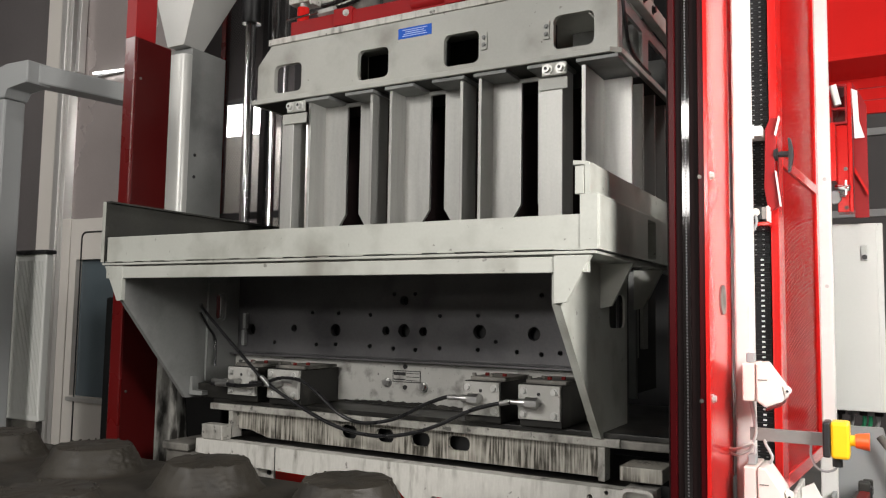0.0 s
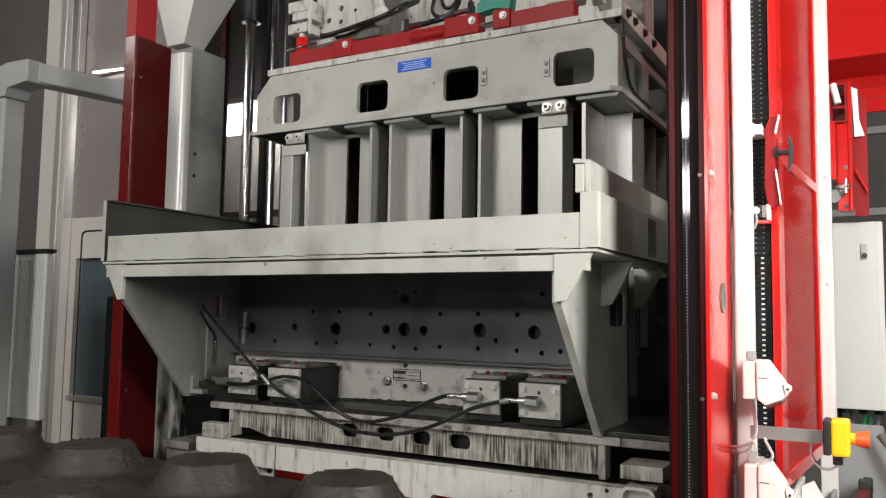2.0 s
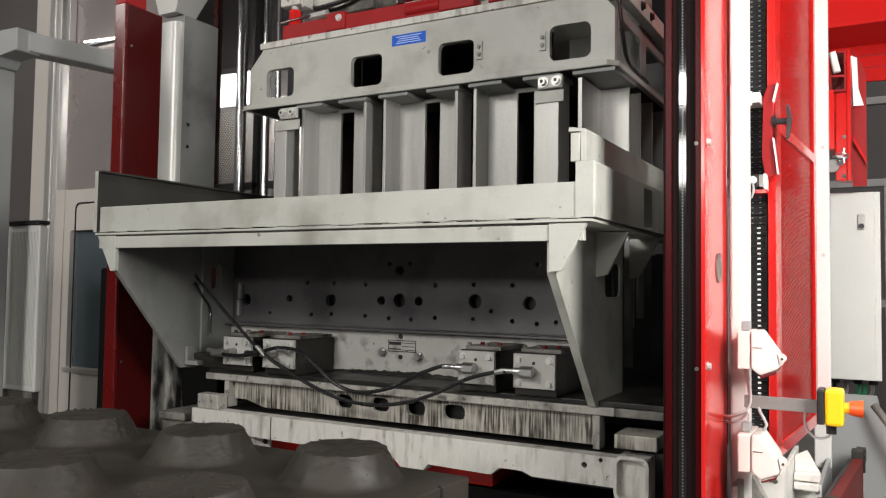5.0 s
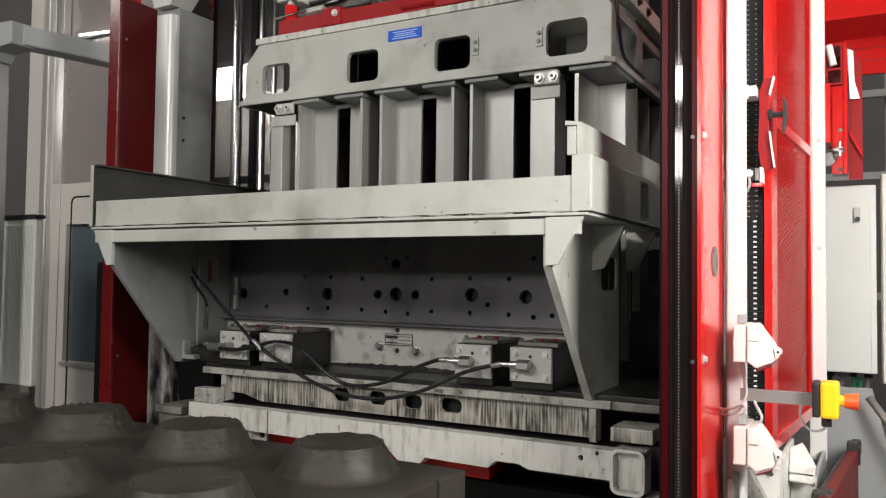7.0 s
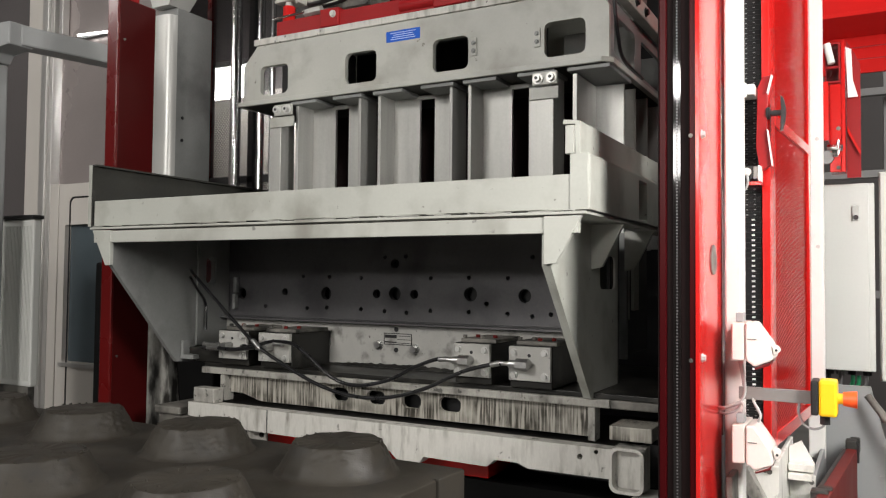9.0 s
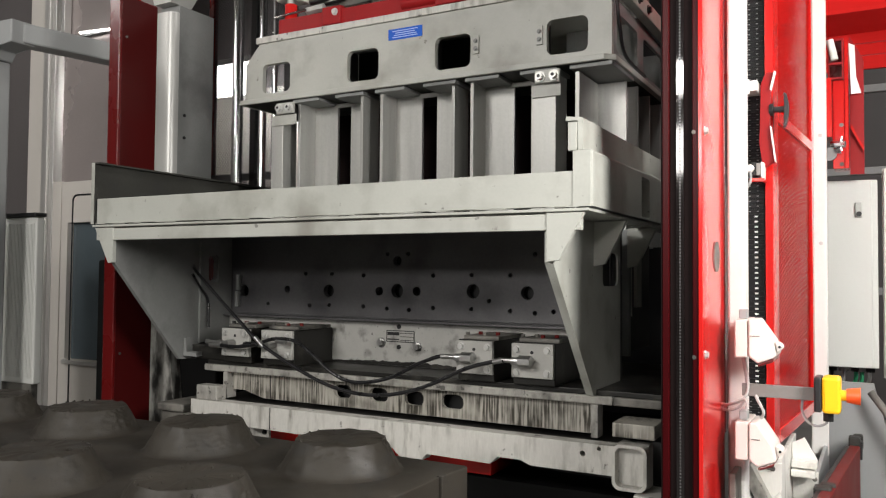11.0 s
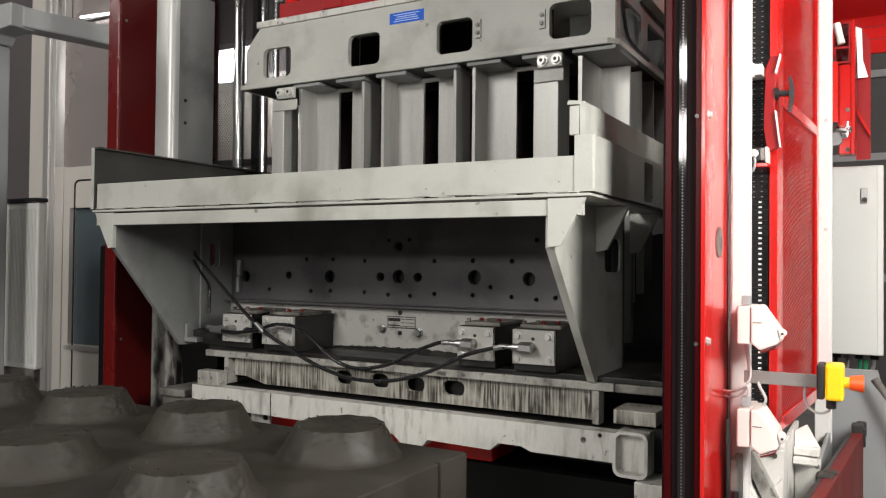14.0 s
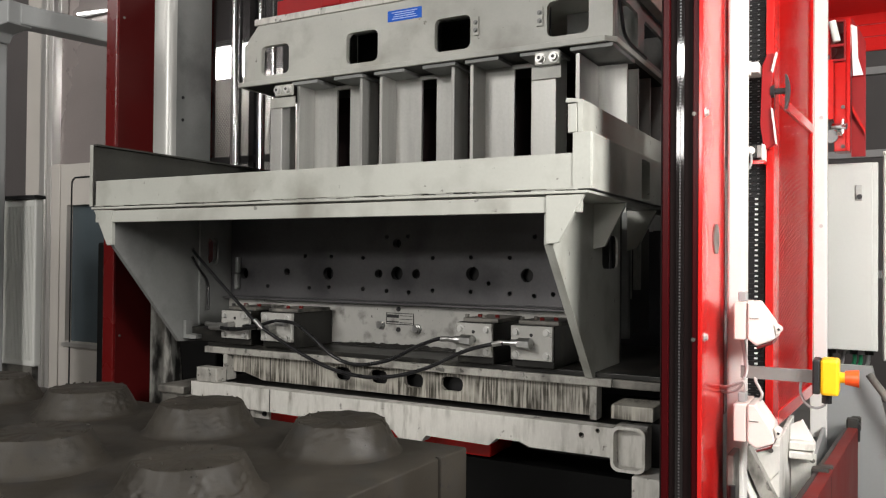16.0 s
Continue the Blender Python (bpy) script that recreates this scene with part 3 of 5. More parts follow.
    # left side plate and inner plate: their shade is put into a darker grey
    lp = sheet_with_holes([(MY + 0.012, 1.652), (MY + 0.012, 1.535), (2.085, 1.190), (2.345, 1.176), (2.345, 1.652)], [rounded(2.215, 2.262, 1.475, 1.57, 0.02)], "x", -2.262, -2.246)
    part("side_plate", lp, DARK_GREY, mo, "grey side plate with shade in its colour")
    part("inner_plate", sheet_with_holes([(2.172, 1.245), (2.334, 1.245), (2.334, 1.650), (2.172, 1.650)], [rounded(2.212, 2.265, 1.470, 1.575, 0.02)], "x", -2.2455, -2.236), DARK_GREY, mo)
    rp = sheet_with_holes([(MY + 0.012, 1.652), (MY + 0.012, 1.535), (2.108, 1.176), (2.36, 1.160), (2.36, 1.652)], [rounded(2.185, 2.335, 1.475, 1.572, 0.02)], "x", -0.694, -0.688)
    part("side_plate", rp, GREY, mo)
    part("edge_bar", prism(bmesh.new(), [(MY + 0.0125, 1.651), (MY + 0.0125, 1.535), (2.108, 1.177), (2.130, 1.177), (MY + 0.036, 1.538), (MY + 0.036, 1.651)], "x", -0.710, -0.6945), GREY, mo)
    # right return blackened so that the side hole looks deep and dark
    part("side_plate_return", bx(-0.86, -0.6885, 2.3605, 2.38, 1.16, 1.652), OIL_SHADE_BLACK, mo)
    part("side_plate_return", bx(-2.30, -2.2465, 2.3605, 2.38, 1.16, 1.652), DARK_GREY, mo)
    for y in (2.10, 2.43):
        part("rib", prism(bmesh.new(), [(-0.687, 1.653), (-0.596, 1.653), (-0.655, 1.538), (-0.687, 1.530)], "y", y, y + 0.014, 0.001), GREY, mo)
    # rear flank in dark tones that stand for its shade
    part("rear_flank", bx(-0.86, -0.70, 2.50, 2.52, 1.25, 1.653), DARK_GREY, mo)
    part("rear_plate", bx(-0.744, -0.732, 2.525, 2.655, 1.37, 1.652, 0.002), GREY, mo)
    # black sheet added behind the side hole in place of its shade
    part("hole_backing", bx(-0.724, -0.714, 2.15, 2.334, 1.45, 1.60), OIL_SHADE_BLACK, mo)
    part("rear_plate", bx(-0.730, -0.718, 2.66, 2.72, 1.40, 1.652, 0.002), GREY, mo)
    part("flange", bx(-0.66, MX1, 2.336, 2.93, 1.654, 1.666, 0.002), GREY, mo)
    # deeper flank darker still, its shade put into the colour
    part("rear_flank", bx(-0.76, -0.745, 2.60, 2.93, 1.25, 1.653), OILY_DARK, mo)
    # front wall of the cavity with bolt holes
    big = [(-1.468, 1.448, 0.024), (-1.763, 1.443, 0.023), (-1.174, 1.451, 0.024), (-0.981, 1.449, 0.022), (-2.170, 1.437, 0.022)]
    mid = [(-1.543, 1.446, 0.016), (-1.390, 1.447, 0.016), (-1.469, 1.552, 0.017), (-1.956, 1.446, 0.014)]
    small = [(x, z, 0.008) for x, z in ((-1.51, 1.575), (-1.425, 1.576), (-1.61, 1.50), (-1.325, 1.502), (-1.18, 1.505), (-1.04, 1.505), (-1.75, 1.505), (-1.51, 1.385), (-1.42, 1.383),
                                        (-1.325, 1.392), (-1.18, 1.392), (-1.04, 1.390), (-1.61, 1.390), (-1.76, 1.392), (-1.85, 1.388), (-0.955, 1.572), (-0.955, 1.385), (-0.892, 1.392), (-1.87, 1.505), (-2.05, 1.39), (-1.115, 1.42))]
    holes = [disc(*h) for h in big + mid] + [disc(*h, 12) for h in small]
    part("cavity_wall", sheet_with_holes([(-2.244, 1.345), (-0.712, 1.345), (-0.712, 1.650), (-2.244, 1.650)], holes, "y", 2.336, 2.360), PLATE, mo, "dark oily steel plate with bolt holes")
    # black sheet: shade seen through the bolt holes, put in as colour
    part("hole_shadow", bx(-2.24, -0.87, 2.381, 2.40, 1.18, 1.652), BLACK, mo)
    for x, z in ((-2.19, 1.47), (-2.195, 1.405)):
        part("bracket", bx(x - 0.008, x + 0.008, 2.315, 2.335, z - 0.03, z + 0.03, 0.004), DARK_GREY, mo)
    skirt = part("lower_plate", bx(-2.243, -0.715, 2.326, 2.350, 1.190, 1.340, 0.002), FACE, mo, "white plate with oily smears")
    npl = part("nameplate", bx(-1.500, -1.392, 2.3235, 2.3258, 1.274, 1.310), FACE, mo, "grey nameplate with dark frame")
    for a in ((-1.498, -1.450, 1.295, 1.306), (-1.446, -1.395, 1.302, 1.304), (-1.446, -1.395, 1.290, 1.292), (-1.498, -1.45, 1.279, 1.283), (-1.446, -1.395, 1.278, 1.280)):
        part("print_line", bx(a[0], a[1], 2.3225, 2.3234, a[2], a[3]), BLACK, npl)
    part("border", sheet_with_holes([(-1.502, 1.272), (-1.390, 1.272), (-1.390, 1.312), (-1.502, 1.312)], [[(-1.4995, 1.2745), (-1.3925, 1.2745), (-1.3925, 1.3095), (-1.4995, 1.3095)]], "y", 2.3226, 2.3234), BLACK, npl)
    for x, z in ((-1.524, 1.268), (-1.378, 1.261), (-1.747, 1.268), (-1.0, 1.25)):
        part("bolt", hexbolt(bmesh.new(), (x, 2.326, z), (0, -1, 0), 0.0125, 0.018), FITTING, mo)
    for x, z in ((-1.452, 1.255), (-1.452, 1.325)):
        part("plug", rod(bmesh.new(), (x, 2.3255, z), (x, 2.322, z), 0.008), BLACK, mo)
    part("ledge", bx(-2.243, -0.715, 2.290, 2.3255, 1.342, 1.347), PLATE, mo)
    random.seed(21)
    bead = [(-2.235 + 0.03 * k, 2.333, 1.350 + random.uniform(-0.0015, 0.002)) for k in range(51)]
    part("sealant_bead", tube(bmesh.new(), bead, 0.0026, 6, 3), PLATE, mo, "uneven light bead along the plate foot", smooth=True)
    random.seed(31)
    for xa, xb, top in ((-1.735, -1.12, 0.015), (-0.985, -0.94, 0.012)):
        nn = max(6, int((xb - xa) / 0.012))
        edge = [(xa + (xb - xa) * k / nn, 1.193 + top * (0.35 + 0.65 * math.sin(math.pi * k / nn)) * random.uniform(0.6, 1.0)) for k in range(nn + 1)]
        part("oil_stain", prism(bmesh.new(), [(xb, 1.1915), (xa, 1.1915)] + edge, "y", 2.3245 - top * 0.02, 2.3258), OIL_SHADE_BLACK, skirt, "black oil splashed along the foot")
    part("foot_bracket", prism(bmesh.new(), [(-2.244, 1.200), (-2.18, 1.200), (-2.18, 1.215), (-2.23, 1.215), (-2.23, 1.265), (-2.244, 1.265)], "y", 2.10, 2.13, 0.001), DARK_GREY, mo)
    part("inner_pipe", tube(bmesh.new(), [(-2.225, 2.12, 1.50), (-2.225, 2.16, 1.45), (-2.225, 2.20, 1.40), (-2.21, 2.19, 1.3)], 0.005), RUBBER, mo)
    return mo


MOULD = build_mould()

# ---- vibrating table and clamps ----
def build_table():
    t = thing("vibrating_table", (-1.35, 2.4, 0.0), "white vibrating table with oil runs and chipped paint", "machine table")
    part("top_plate", bx(-2.157, -0.64, 2.12, 2.90, 1.152, 1.175, 0.003), WORN, t, "worn steel top plate")
    part("top_edge", bx(-2.150, -0.45, 2.13, 2.90, 1.1755, 1.190, 0.002), OIL_SHADE_BLACK, t)
    part("top_plate_end", bx(-0.638, -0.44, 2.12, 2.90, 1.152, 1.175, 0.003), GRIME, t)
    slots = [rounded(x - w, x + w, 1.094, 1.138, 0.019) for x, w in ((-1.560, 0.034), (-1.418, 0.035), (-1.285, 0.035), (-1.148, 0.038))]
    part("skirt", sheet_with_holes([(-2.05, 1.088), (-1.985, 1.088), (-1.90, 1.066), (-0.70, 1.066), (-0.70, 1.1515), (-2.05, 1.1515)], slots, "y", 2.150, 2.166), DRIP, t, "white skirt streaked with black oil")
    # black sheet so the skirt slots read as dark openings
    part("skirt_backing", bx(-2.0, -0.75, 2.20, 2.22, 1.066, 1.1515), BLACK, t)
    for x in (-2.062, -0.700):
        part("skirt_post", bx(x, x + 0.020, 2.118, 2.166, 1.060, 1.1515, 0.002), WORN, t)
    low = [(-2.147, 1.058), (-2.147, 1.010), (-2.085, 1.005), (-2.085, 0.985), (-1.95, 0.985), (-1.92, 1.0), (-1.88, 0.984), (-1.30, 0.978), (-1.27, 0.952), (-1.20, 0.952), (-1.18, 0.974),
           (-0.975, 0.970), (-0.95, 0.992), (-0.88, 0.992), (-0.85, 0.980), (-0.60, 0.980), (-0.60, 1.058)]
    part("bed_beam", sheet_with_holes(low, [disc(-0.655, 1.047, 0.006, 10), disc(-0.70, 1.03, 0.008, 10)], "y", 2.05, 2.10), BEDWHITE, t, "chipped white bed beam")
    # blackened so the gap beneath the skirt stays dark: shade in its colour
    part("bed_top", bx(-2.14, -0.61, 2.101, 2.60, 1.02, 1.054), OIL_SHADE_BLACK, t)
    part("bed_lug", bx(-2.125, -2.028, 2.052, 2.10, 1.0585, 1.110, 0.004), WORN, t)
    part("bed_lug", bx(-0.617, -0.506, 2.04, 2.16, 1.085, 1.122, 0.003), DRIP, t)
    part("seam", bx(-1.7845, -1.782, 2.0485, 2.0498, 0.984, 1.058), BLACK, t)
    part("seam", bx(-1.871, -1.868, 2.1485, 2.1498, 1.067, 1.151), BLACK, t)
    part("tie_plate", bx(-1.945, -1.832, 2.102, 2.114, 0.935, 0.984, 0.002), BEDWHITE, t, "small white bolted plate")
    for x in (-1.925, -1.85):
        part("bolt", hexbolt(bmesh.new(), (x, 2.102, 0.962), (0, -1, 0), 0.007, 0.007), BLACK, t)
    ring = sheet_with_holes(rounded(-0.610, -0.520, 0.955, 1.072, 0.022), [rounded(-0.602, -0.528, 0.963, 1.064, 0.017)], "y", 2.015, 2.05)
    part("loop_bracket", ring, BEDWHITE, t)
    part("loop_plate", bx(-0.605, -0.525, 2.052, 2.10, 0.958, 1.068), BEDWHITE, t)
    part("bed_foot", bx(-0.55, -0.44, 2.0, 2.12, 0.80, 0.952, 0.003), BEDWHITE, t)
    for z in (0.85, 0.89, 0.93):
        part("bolt", hexbolt(bmesh.new(), (-0.47, 2.0, z), (0, -1, 0), 0.006, 0.008), BLACK, t)
    # black boxes fill the dark void below the bed
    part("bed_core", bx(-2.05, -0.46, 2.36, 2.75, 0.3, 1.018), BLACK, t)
    part("void_front", bx(-2.2, -0.44, 2.175, 2.355, 0.0, 0.895), VOID_BLACK, t)
    part("pedestal", bx(-2.2, -0.45, 2.36, 3.2, 0.0, 0.3), GRIME, t)
    return t


TABLE = build_table()

solid("red_crossbar", bx(-1.95, -1.03, 2.18, 2.345, 0.90, 0.962, 0.004), RED, "red crossbar beneath the vibrating table", "crossbar")


def build_clamp(x0, x1, cap, side):
    c = thing("clamp_cylinder", ((x0 + x1) / 2, 2.2, 1.190), "grey oily hydraulic clamp block with bolted face", "hydraulic clamp", "clamps under the mould")
    body = part("body", bx(x0, x1, 2.112, 2.325, 1.191, 1.312, 0.003), OIL_SHADE_BLACK, c, "blackened block body")
    part("face_plate", bx(x0 + 0.001, x1 - 0.001, 2.098, 2.1115, 1.213, 1.310, 0.002), FACE, c, "light grey face plate")
    w = x1 - x0
    for fx in (0.14, 0.86):
        for fz in (1.228, 1.293):
            part("bolt", hexbolt(bmesh.new(), (x0 + w * fx, 2.098, fz), (0, -1, 0), 0.0085, 0.009), BOLT, c)
    part("port", rod(bmesh.new(), (x0 + w * 0.5, 2.0978, 1.285), (x0 + w * 0.5, 2.0965, 1.285), 0.005), BLACK, c)
    part("cover", bx(x0 + w * 0.12, x1 + 0.01, 2.12, 2.30, 1.3125, 1.324, 0.002), GRIME, c)
    for k in range(4):
        part("stud", rod(bmesh.new(), (x0 + w * (0.15 + 0.24 * k), 2.14 + 0.03 * (k % 2), 1.3245), (x0 + w * (0.15 + 0.24 * k), 2.14 + 0.03 * (k % 2), 1.333), 0.007, 8), FADED if k in (cap, 3) else GRIME, c)
    f = bmesh.new()
    if side == "face":
        rod(f, (x0 + w * 0.45, 2.0975, 1.262), (x0 + w * 0.45, 2.072, 1.262), 0.015, 18)
        rod(f, (x0 + w * 0.57, 2.066, 1.262), (x0 + w * 0.30, 2.063, 1.263), 0.0165, 6)
        rod(f, (x0 + w * 0.30, 2.063, 1.263), (x0 + w * 0.14, 2.061, 1.263), 0.0115, 12)
        rod(f, (x0 + w * 0.14, 2.061, 1.263), (x0 - 0.02, 2.058, 1.264), 0.0068, 12)
    else:
        rod(f, (x0 + w * 0.45, 2.0975, 1.262), (x0 + w * 0.45, 2.06, 1.262), 0.011, 6)
        rod(f, (x0 + w * 0.45, 2.07, 1.262), (x0 - 0.045, 2.07, 1.262), 0.006, 10)
        rod(f, (x0 + w * 0.25, 2.07, 1.262), (x0 + w * 0.1, 2.07, 1.262), 0.009, 6)
        rod(f, (x0 - 0.03, 2.07, 1.262), (x0 - 0.045, 2.07, 1.262), 0.0085, 6)
    part("fitting", f, FITTING, c, "bright hose fitting", smooth=True)
    return c


for x0, x1, cap, side in ((-2.054, -1.925, 1, "side"), (-1.871, -1.734, 2, "side"), (-1.110, -0.990, 1, "face"), (-0.931, -0.802, 2, "face")):
    build_clamp(x0, x1, cap, side)


def build_hose(pts, r, fit_at):
    bm = tube(bmesh.new(), pts, r, 12, 10)
    base = (pts[0][0], pts[0][1], min(p[2] for p in pts) - r)
    h = thing("hydraulic_hose", base, "black rubber hydraulic hose hanging between clamp blocks", "hose", "hydraulic hoses")
    part("hose", bm, RUBBER, h, smooth=True)
    for a, b in fit_at:
        part("ferrule", rod(bmesh.new(), a, b, r * 1.3, 12), FITTING, h, "shiny ferrule", smooth=True)
    return h


HOSE_A = [(-2.24, 2.14, 1.53), (-2.17, 2.085, 1.51), (-2.026, 2.06, 1.412), (-1.906, 2.05, 1.324), (-1.829, 2.045, 1.271), (-1.73, 2.045, 1.222), (-1.589, 2.04, 1.167), (-1.477, 2.04, 1.139),
          (-1.37, 2.04, 1.133), (-1.267, 2.045, 1.147), (-1.169, 2.05, 1.179), (-1.056, 2.055, 1.232), (-0.966, 2.058, 1.258), (-0.935, 2.058, 1.263)]
HOSE_B = [(-1.92, 2.068, 1.262), (-1.85, 2.065, 1.268), (-1.78, 2.06, 1.285), (-1.696, 2.06, 1.283), (-1.625, 2.055, 1.25), (-1.544, 2.05, 1.197), (-1.477, 2.055, 1.169), (-1.402, 2.055, 1.168),
          (-1.309, 2.06, 1.191), (-1.229, 2.06, 1.231), (-1.151, 2.06, 1.261), (-1.11, 2.06, 1.265)]
build_hose(HOSE_A, 0.0060, [((-1.850, 2.046, 1.288), (-1.812, 2.045, 1.258)), ((-0.968, 2.058, 1.257), (-0.94, 2.058, 1.263))])
build_hose(HOSE_B, 0.0060, [((-1.77, 2.06, 1.279), (-1.73, 2.06, 1.277)), ((-1.138, 2.06, 1.262), (-1.11, 2.06, 1.265))])
build_hose([(-2.11, 2.08, 1.248), (-2.04, 2.065, 1.252), (-1.96, 2.062, 1.250), (-1.90, 2.062, 1.256), (-1.85, 2.055, 1.262)], 0.0068, [((-2.08, 2.072, 1.250), (-2.02, 2.063, 1.252))])

# ---- fresh concrete product in front of the machine ----
def build_product():
    p = thing("concrete_block", (-1.6, 0.95, 0.86), "dark grey fresh concrete slab with tapered round studs", "concrete block")
    bm = bmesh.new()
    prism(bm, [(-3.2, 0.1), (-0.83, 0.1), (-0.811, 1.462), (-0.825, 1.464), (-0.825, 1.472), (-0.810, 1.474), (-0.802, 1.574), (-0.810, 1.582), (-3.2, 1.62)], "z", 0.86, 1.080, 0.003)
    part("slab", bm, CONCRETE, p)
    random.seed(11)
    SZ = 1.080
    for j, y in enumerate((1.425, 1.022, 0.62)):
        for i in range(5):
            cx, cy = -1.038 - 0.412 * i - 0.033 * j, y - 0.006 * i
            bm = bmesh.new()
            n, rings = 150, []
            prof = [(0.143, SZ - 0.002), (0.134, SZ + 0.002), (0.129, SZ + 0.006), (0.125, SZ + 0.014), (0.109, SZ + 0.045), (0.102, SZ + 0.058), (0.0975, SZ + 0.0640), (0.0955, SZ + 0.0650), (0.060, SZ + 0.0655), (0.030, SZ + 0.0660)]
            ox, oy = random.uniform(0, 50), random.uniform(0, 50)
            prof = prof[:3] + [(prof[3][0] + (prof[6][0] - prof[3][0]) * q / 26, prof[3][1] + (prof[6][1] - prof[3][1]) * q / 26) for q in range(27)] + prof[7:]
            for k, (r, z) in enumerate(prof):
                ring = []
                for q in range(n):
                    a = 6.28319 * q / n
                    nz = noise.noise(Vector((math.cos(a) * 2 + ox, math.sin(a) * 2 + oy, z * 12)))
                    nf = noise.noise(Vector((math.cos(a) * 5 + ox, math.sin(a) * 5 + oy, z * 50)))
                    nc = noise.noise(Vector((math.cos(a) * 11 + ox, math.sin(a) * 11 + oy, z * 130)))
                    pit = noise.noise(Vector((math.cos(a) * 8 + oy, math.sin(a) * 8 + ox, z * 95)))
                    rough = max(0.0, min(1.0, 2.5 * noise.noise(Vector((math.cos(a) * 1.3 + oy, math.sin(a) * 1.3 + ox, z * 14))) + 0.35))
                    rr = r * (1 + 0.012 * nz + 0.008 * nf + ((0.020 * nc * rough - 0.045 * rough * max(0.0, pit - 0.10)) if 2 < k < 31 else 0))
                    ring.append(bm.verts.new((cx + rr * math.cos(a), cy + rr * math.sin(a), z + 0.002 * nf + (0.003 * nz if k > 29 else 0))))
                rings.append(ring)
            for a, b in zip(rings, rings[1:]):
                for q in range(n):
                    bm.faces.new((a[q], a[(q + 1) % n], b[(q + 1) % n], b[q]))
            bm.faces.new(rings[-1])
            for k in range(34):
                a = random.uniform(0, 6.28)
                r = random.choice((random.uniform(0.05, 0.09), random.uniform(0.090, 0.097), random.uniform(0.091, 0.096), random.uniform(0.092, 0.097), random.uniform(0.10, 0.13)))
                z = SZ + 0.066 if r < 0.095 else SZ + 0.065 - (r - 0.096) * 1.9
                s = random.uniform(0.001, 0.0034)
                bmesh.ops.create_icosphere(bm, subdivisions=1, radius=s, matrix=Matrix.Translation((cx + r * math.cos(a), cy + r * math.sin(a), z)))
            part("stud", bm, CONCRETE, p, smooth=True)
    return p


PRODUCT = build_product()
pal = thing("pallet", (-1.9, 0.9, 0.0), "dark steel pallet and conveyor carrying the fresh block", "pallet")
part("board", bx(-3.25, -0.84, 0.08, 1.60, 0.825, 0.859, 0.003), GRIME, pal)
for x in (-3.1, -2.2, -1.1):
    part("leg", bx(x, x + 0.08, 0.6, 0.7, 0.0, 0.824), GRIME, pal)

# ---- portal columns ----
def build_right_column():
    c = thing("safety_column", (-0.384, 1.93, 0.0), "glossy red steel column with a black light-curtain strip", "column", "red columns")
    z0, z1 = 0.0, 4.2
    body = prism(bmesh.new(), [(-0.429, 1.80), (-0.414, 1.80), (-0.414, 1.816), (-0.363, 1.816), (-0.363, 1.80), (-0.345, 1.80), (-0.345, 2.072), (-0.429, 2.072)], "z", z0, z1, 0.0015)
    # post far darker than the side cover: shade painted into the red
    part("post", body, SHADED_RED, c, "red post, darkened for its shaded front")
    part("side_cover", prism(bmesh.new(), [(-0.350, 1.7975), (-0.341, 1.7975), (-0.341, 2.075), (-0.3445, 2.075), (-0.3445, 1.7995), (-0.350, 1.7995)], "z", z0, z1, 0.001), RED, c, "bright red cover sheet")
    # black sheet added to keep red bounce off the mould wall
    part("inner_dark_sheet", bx(-0.4325, -0.4295, 1.802, 2.07, z0, z1), MATT_BLACK, c, "black sheet added against red bounce")
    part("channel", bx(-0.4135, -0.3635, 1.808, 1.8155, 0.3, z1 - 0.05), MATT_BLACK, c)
    part("curtain_strip", bx(-0.400, -0.382, 1.804, 1.8075, 0.3, z1 - 0.05, 0.001), GLOSS_BLACK, c, "black glossy sensor strip")
    sl = bmesh.new()
    for k in range(340):
        z = 0.9 + k * 0.0072
        box(sl, -0.3925, -0.3890, 1.8032, 1.8039, z, z + 0.003)
    tagged(part("sensor_row", sl, PLATE, c), kind="stuff")
    for z in (1.8295, 1.331, 2.33):
        part("bolt", hexbolt(bmesh.new(), (-0.341, 1.823, z), (1, 0, 0), 0.0075, 0.008), BOLT, c)
        part("bolt", hexbolt(bmesh.new(), (-0.360, 1.80, z - 0.005), (0, -1, 0), 0.0035, 0.005), GRIME, c)
    ov = prism(bmesh.new(), [(1.962 + 0.036 * math.cos(6.2832 * k / 28), 1.552 + 0.036 * math.sin(6.2832 * k / 28)) for k in range(28)], "x", -0.3408, -0.3385)
    part("cover_cap", ov, GRIME, c, "dark oval cap")
    return c


build_right_column()


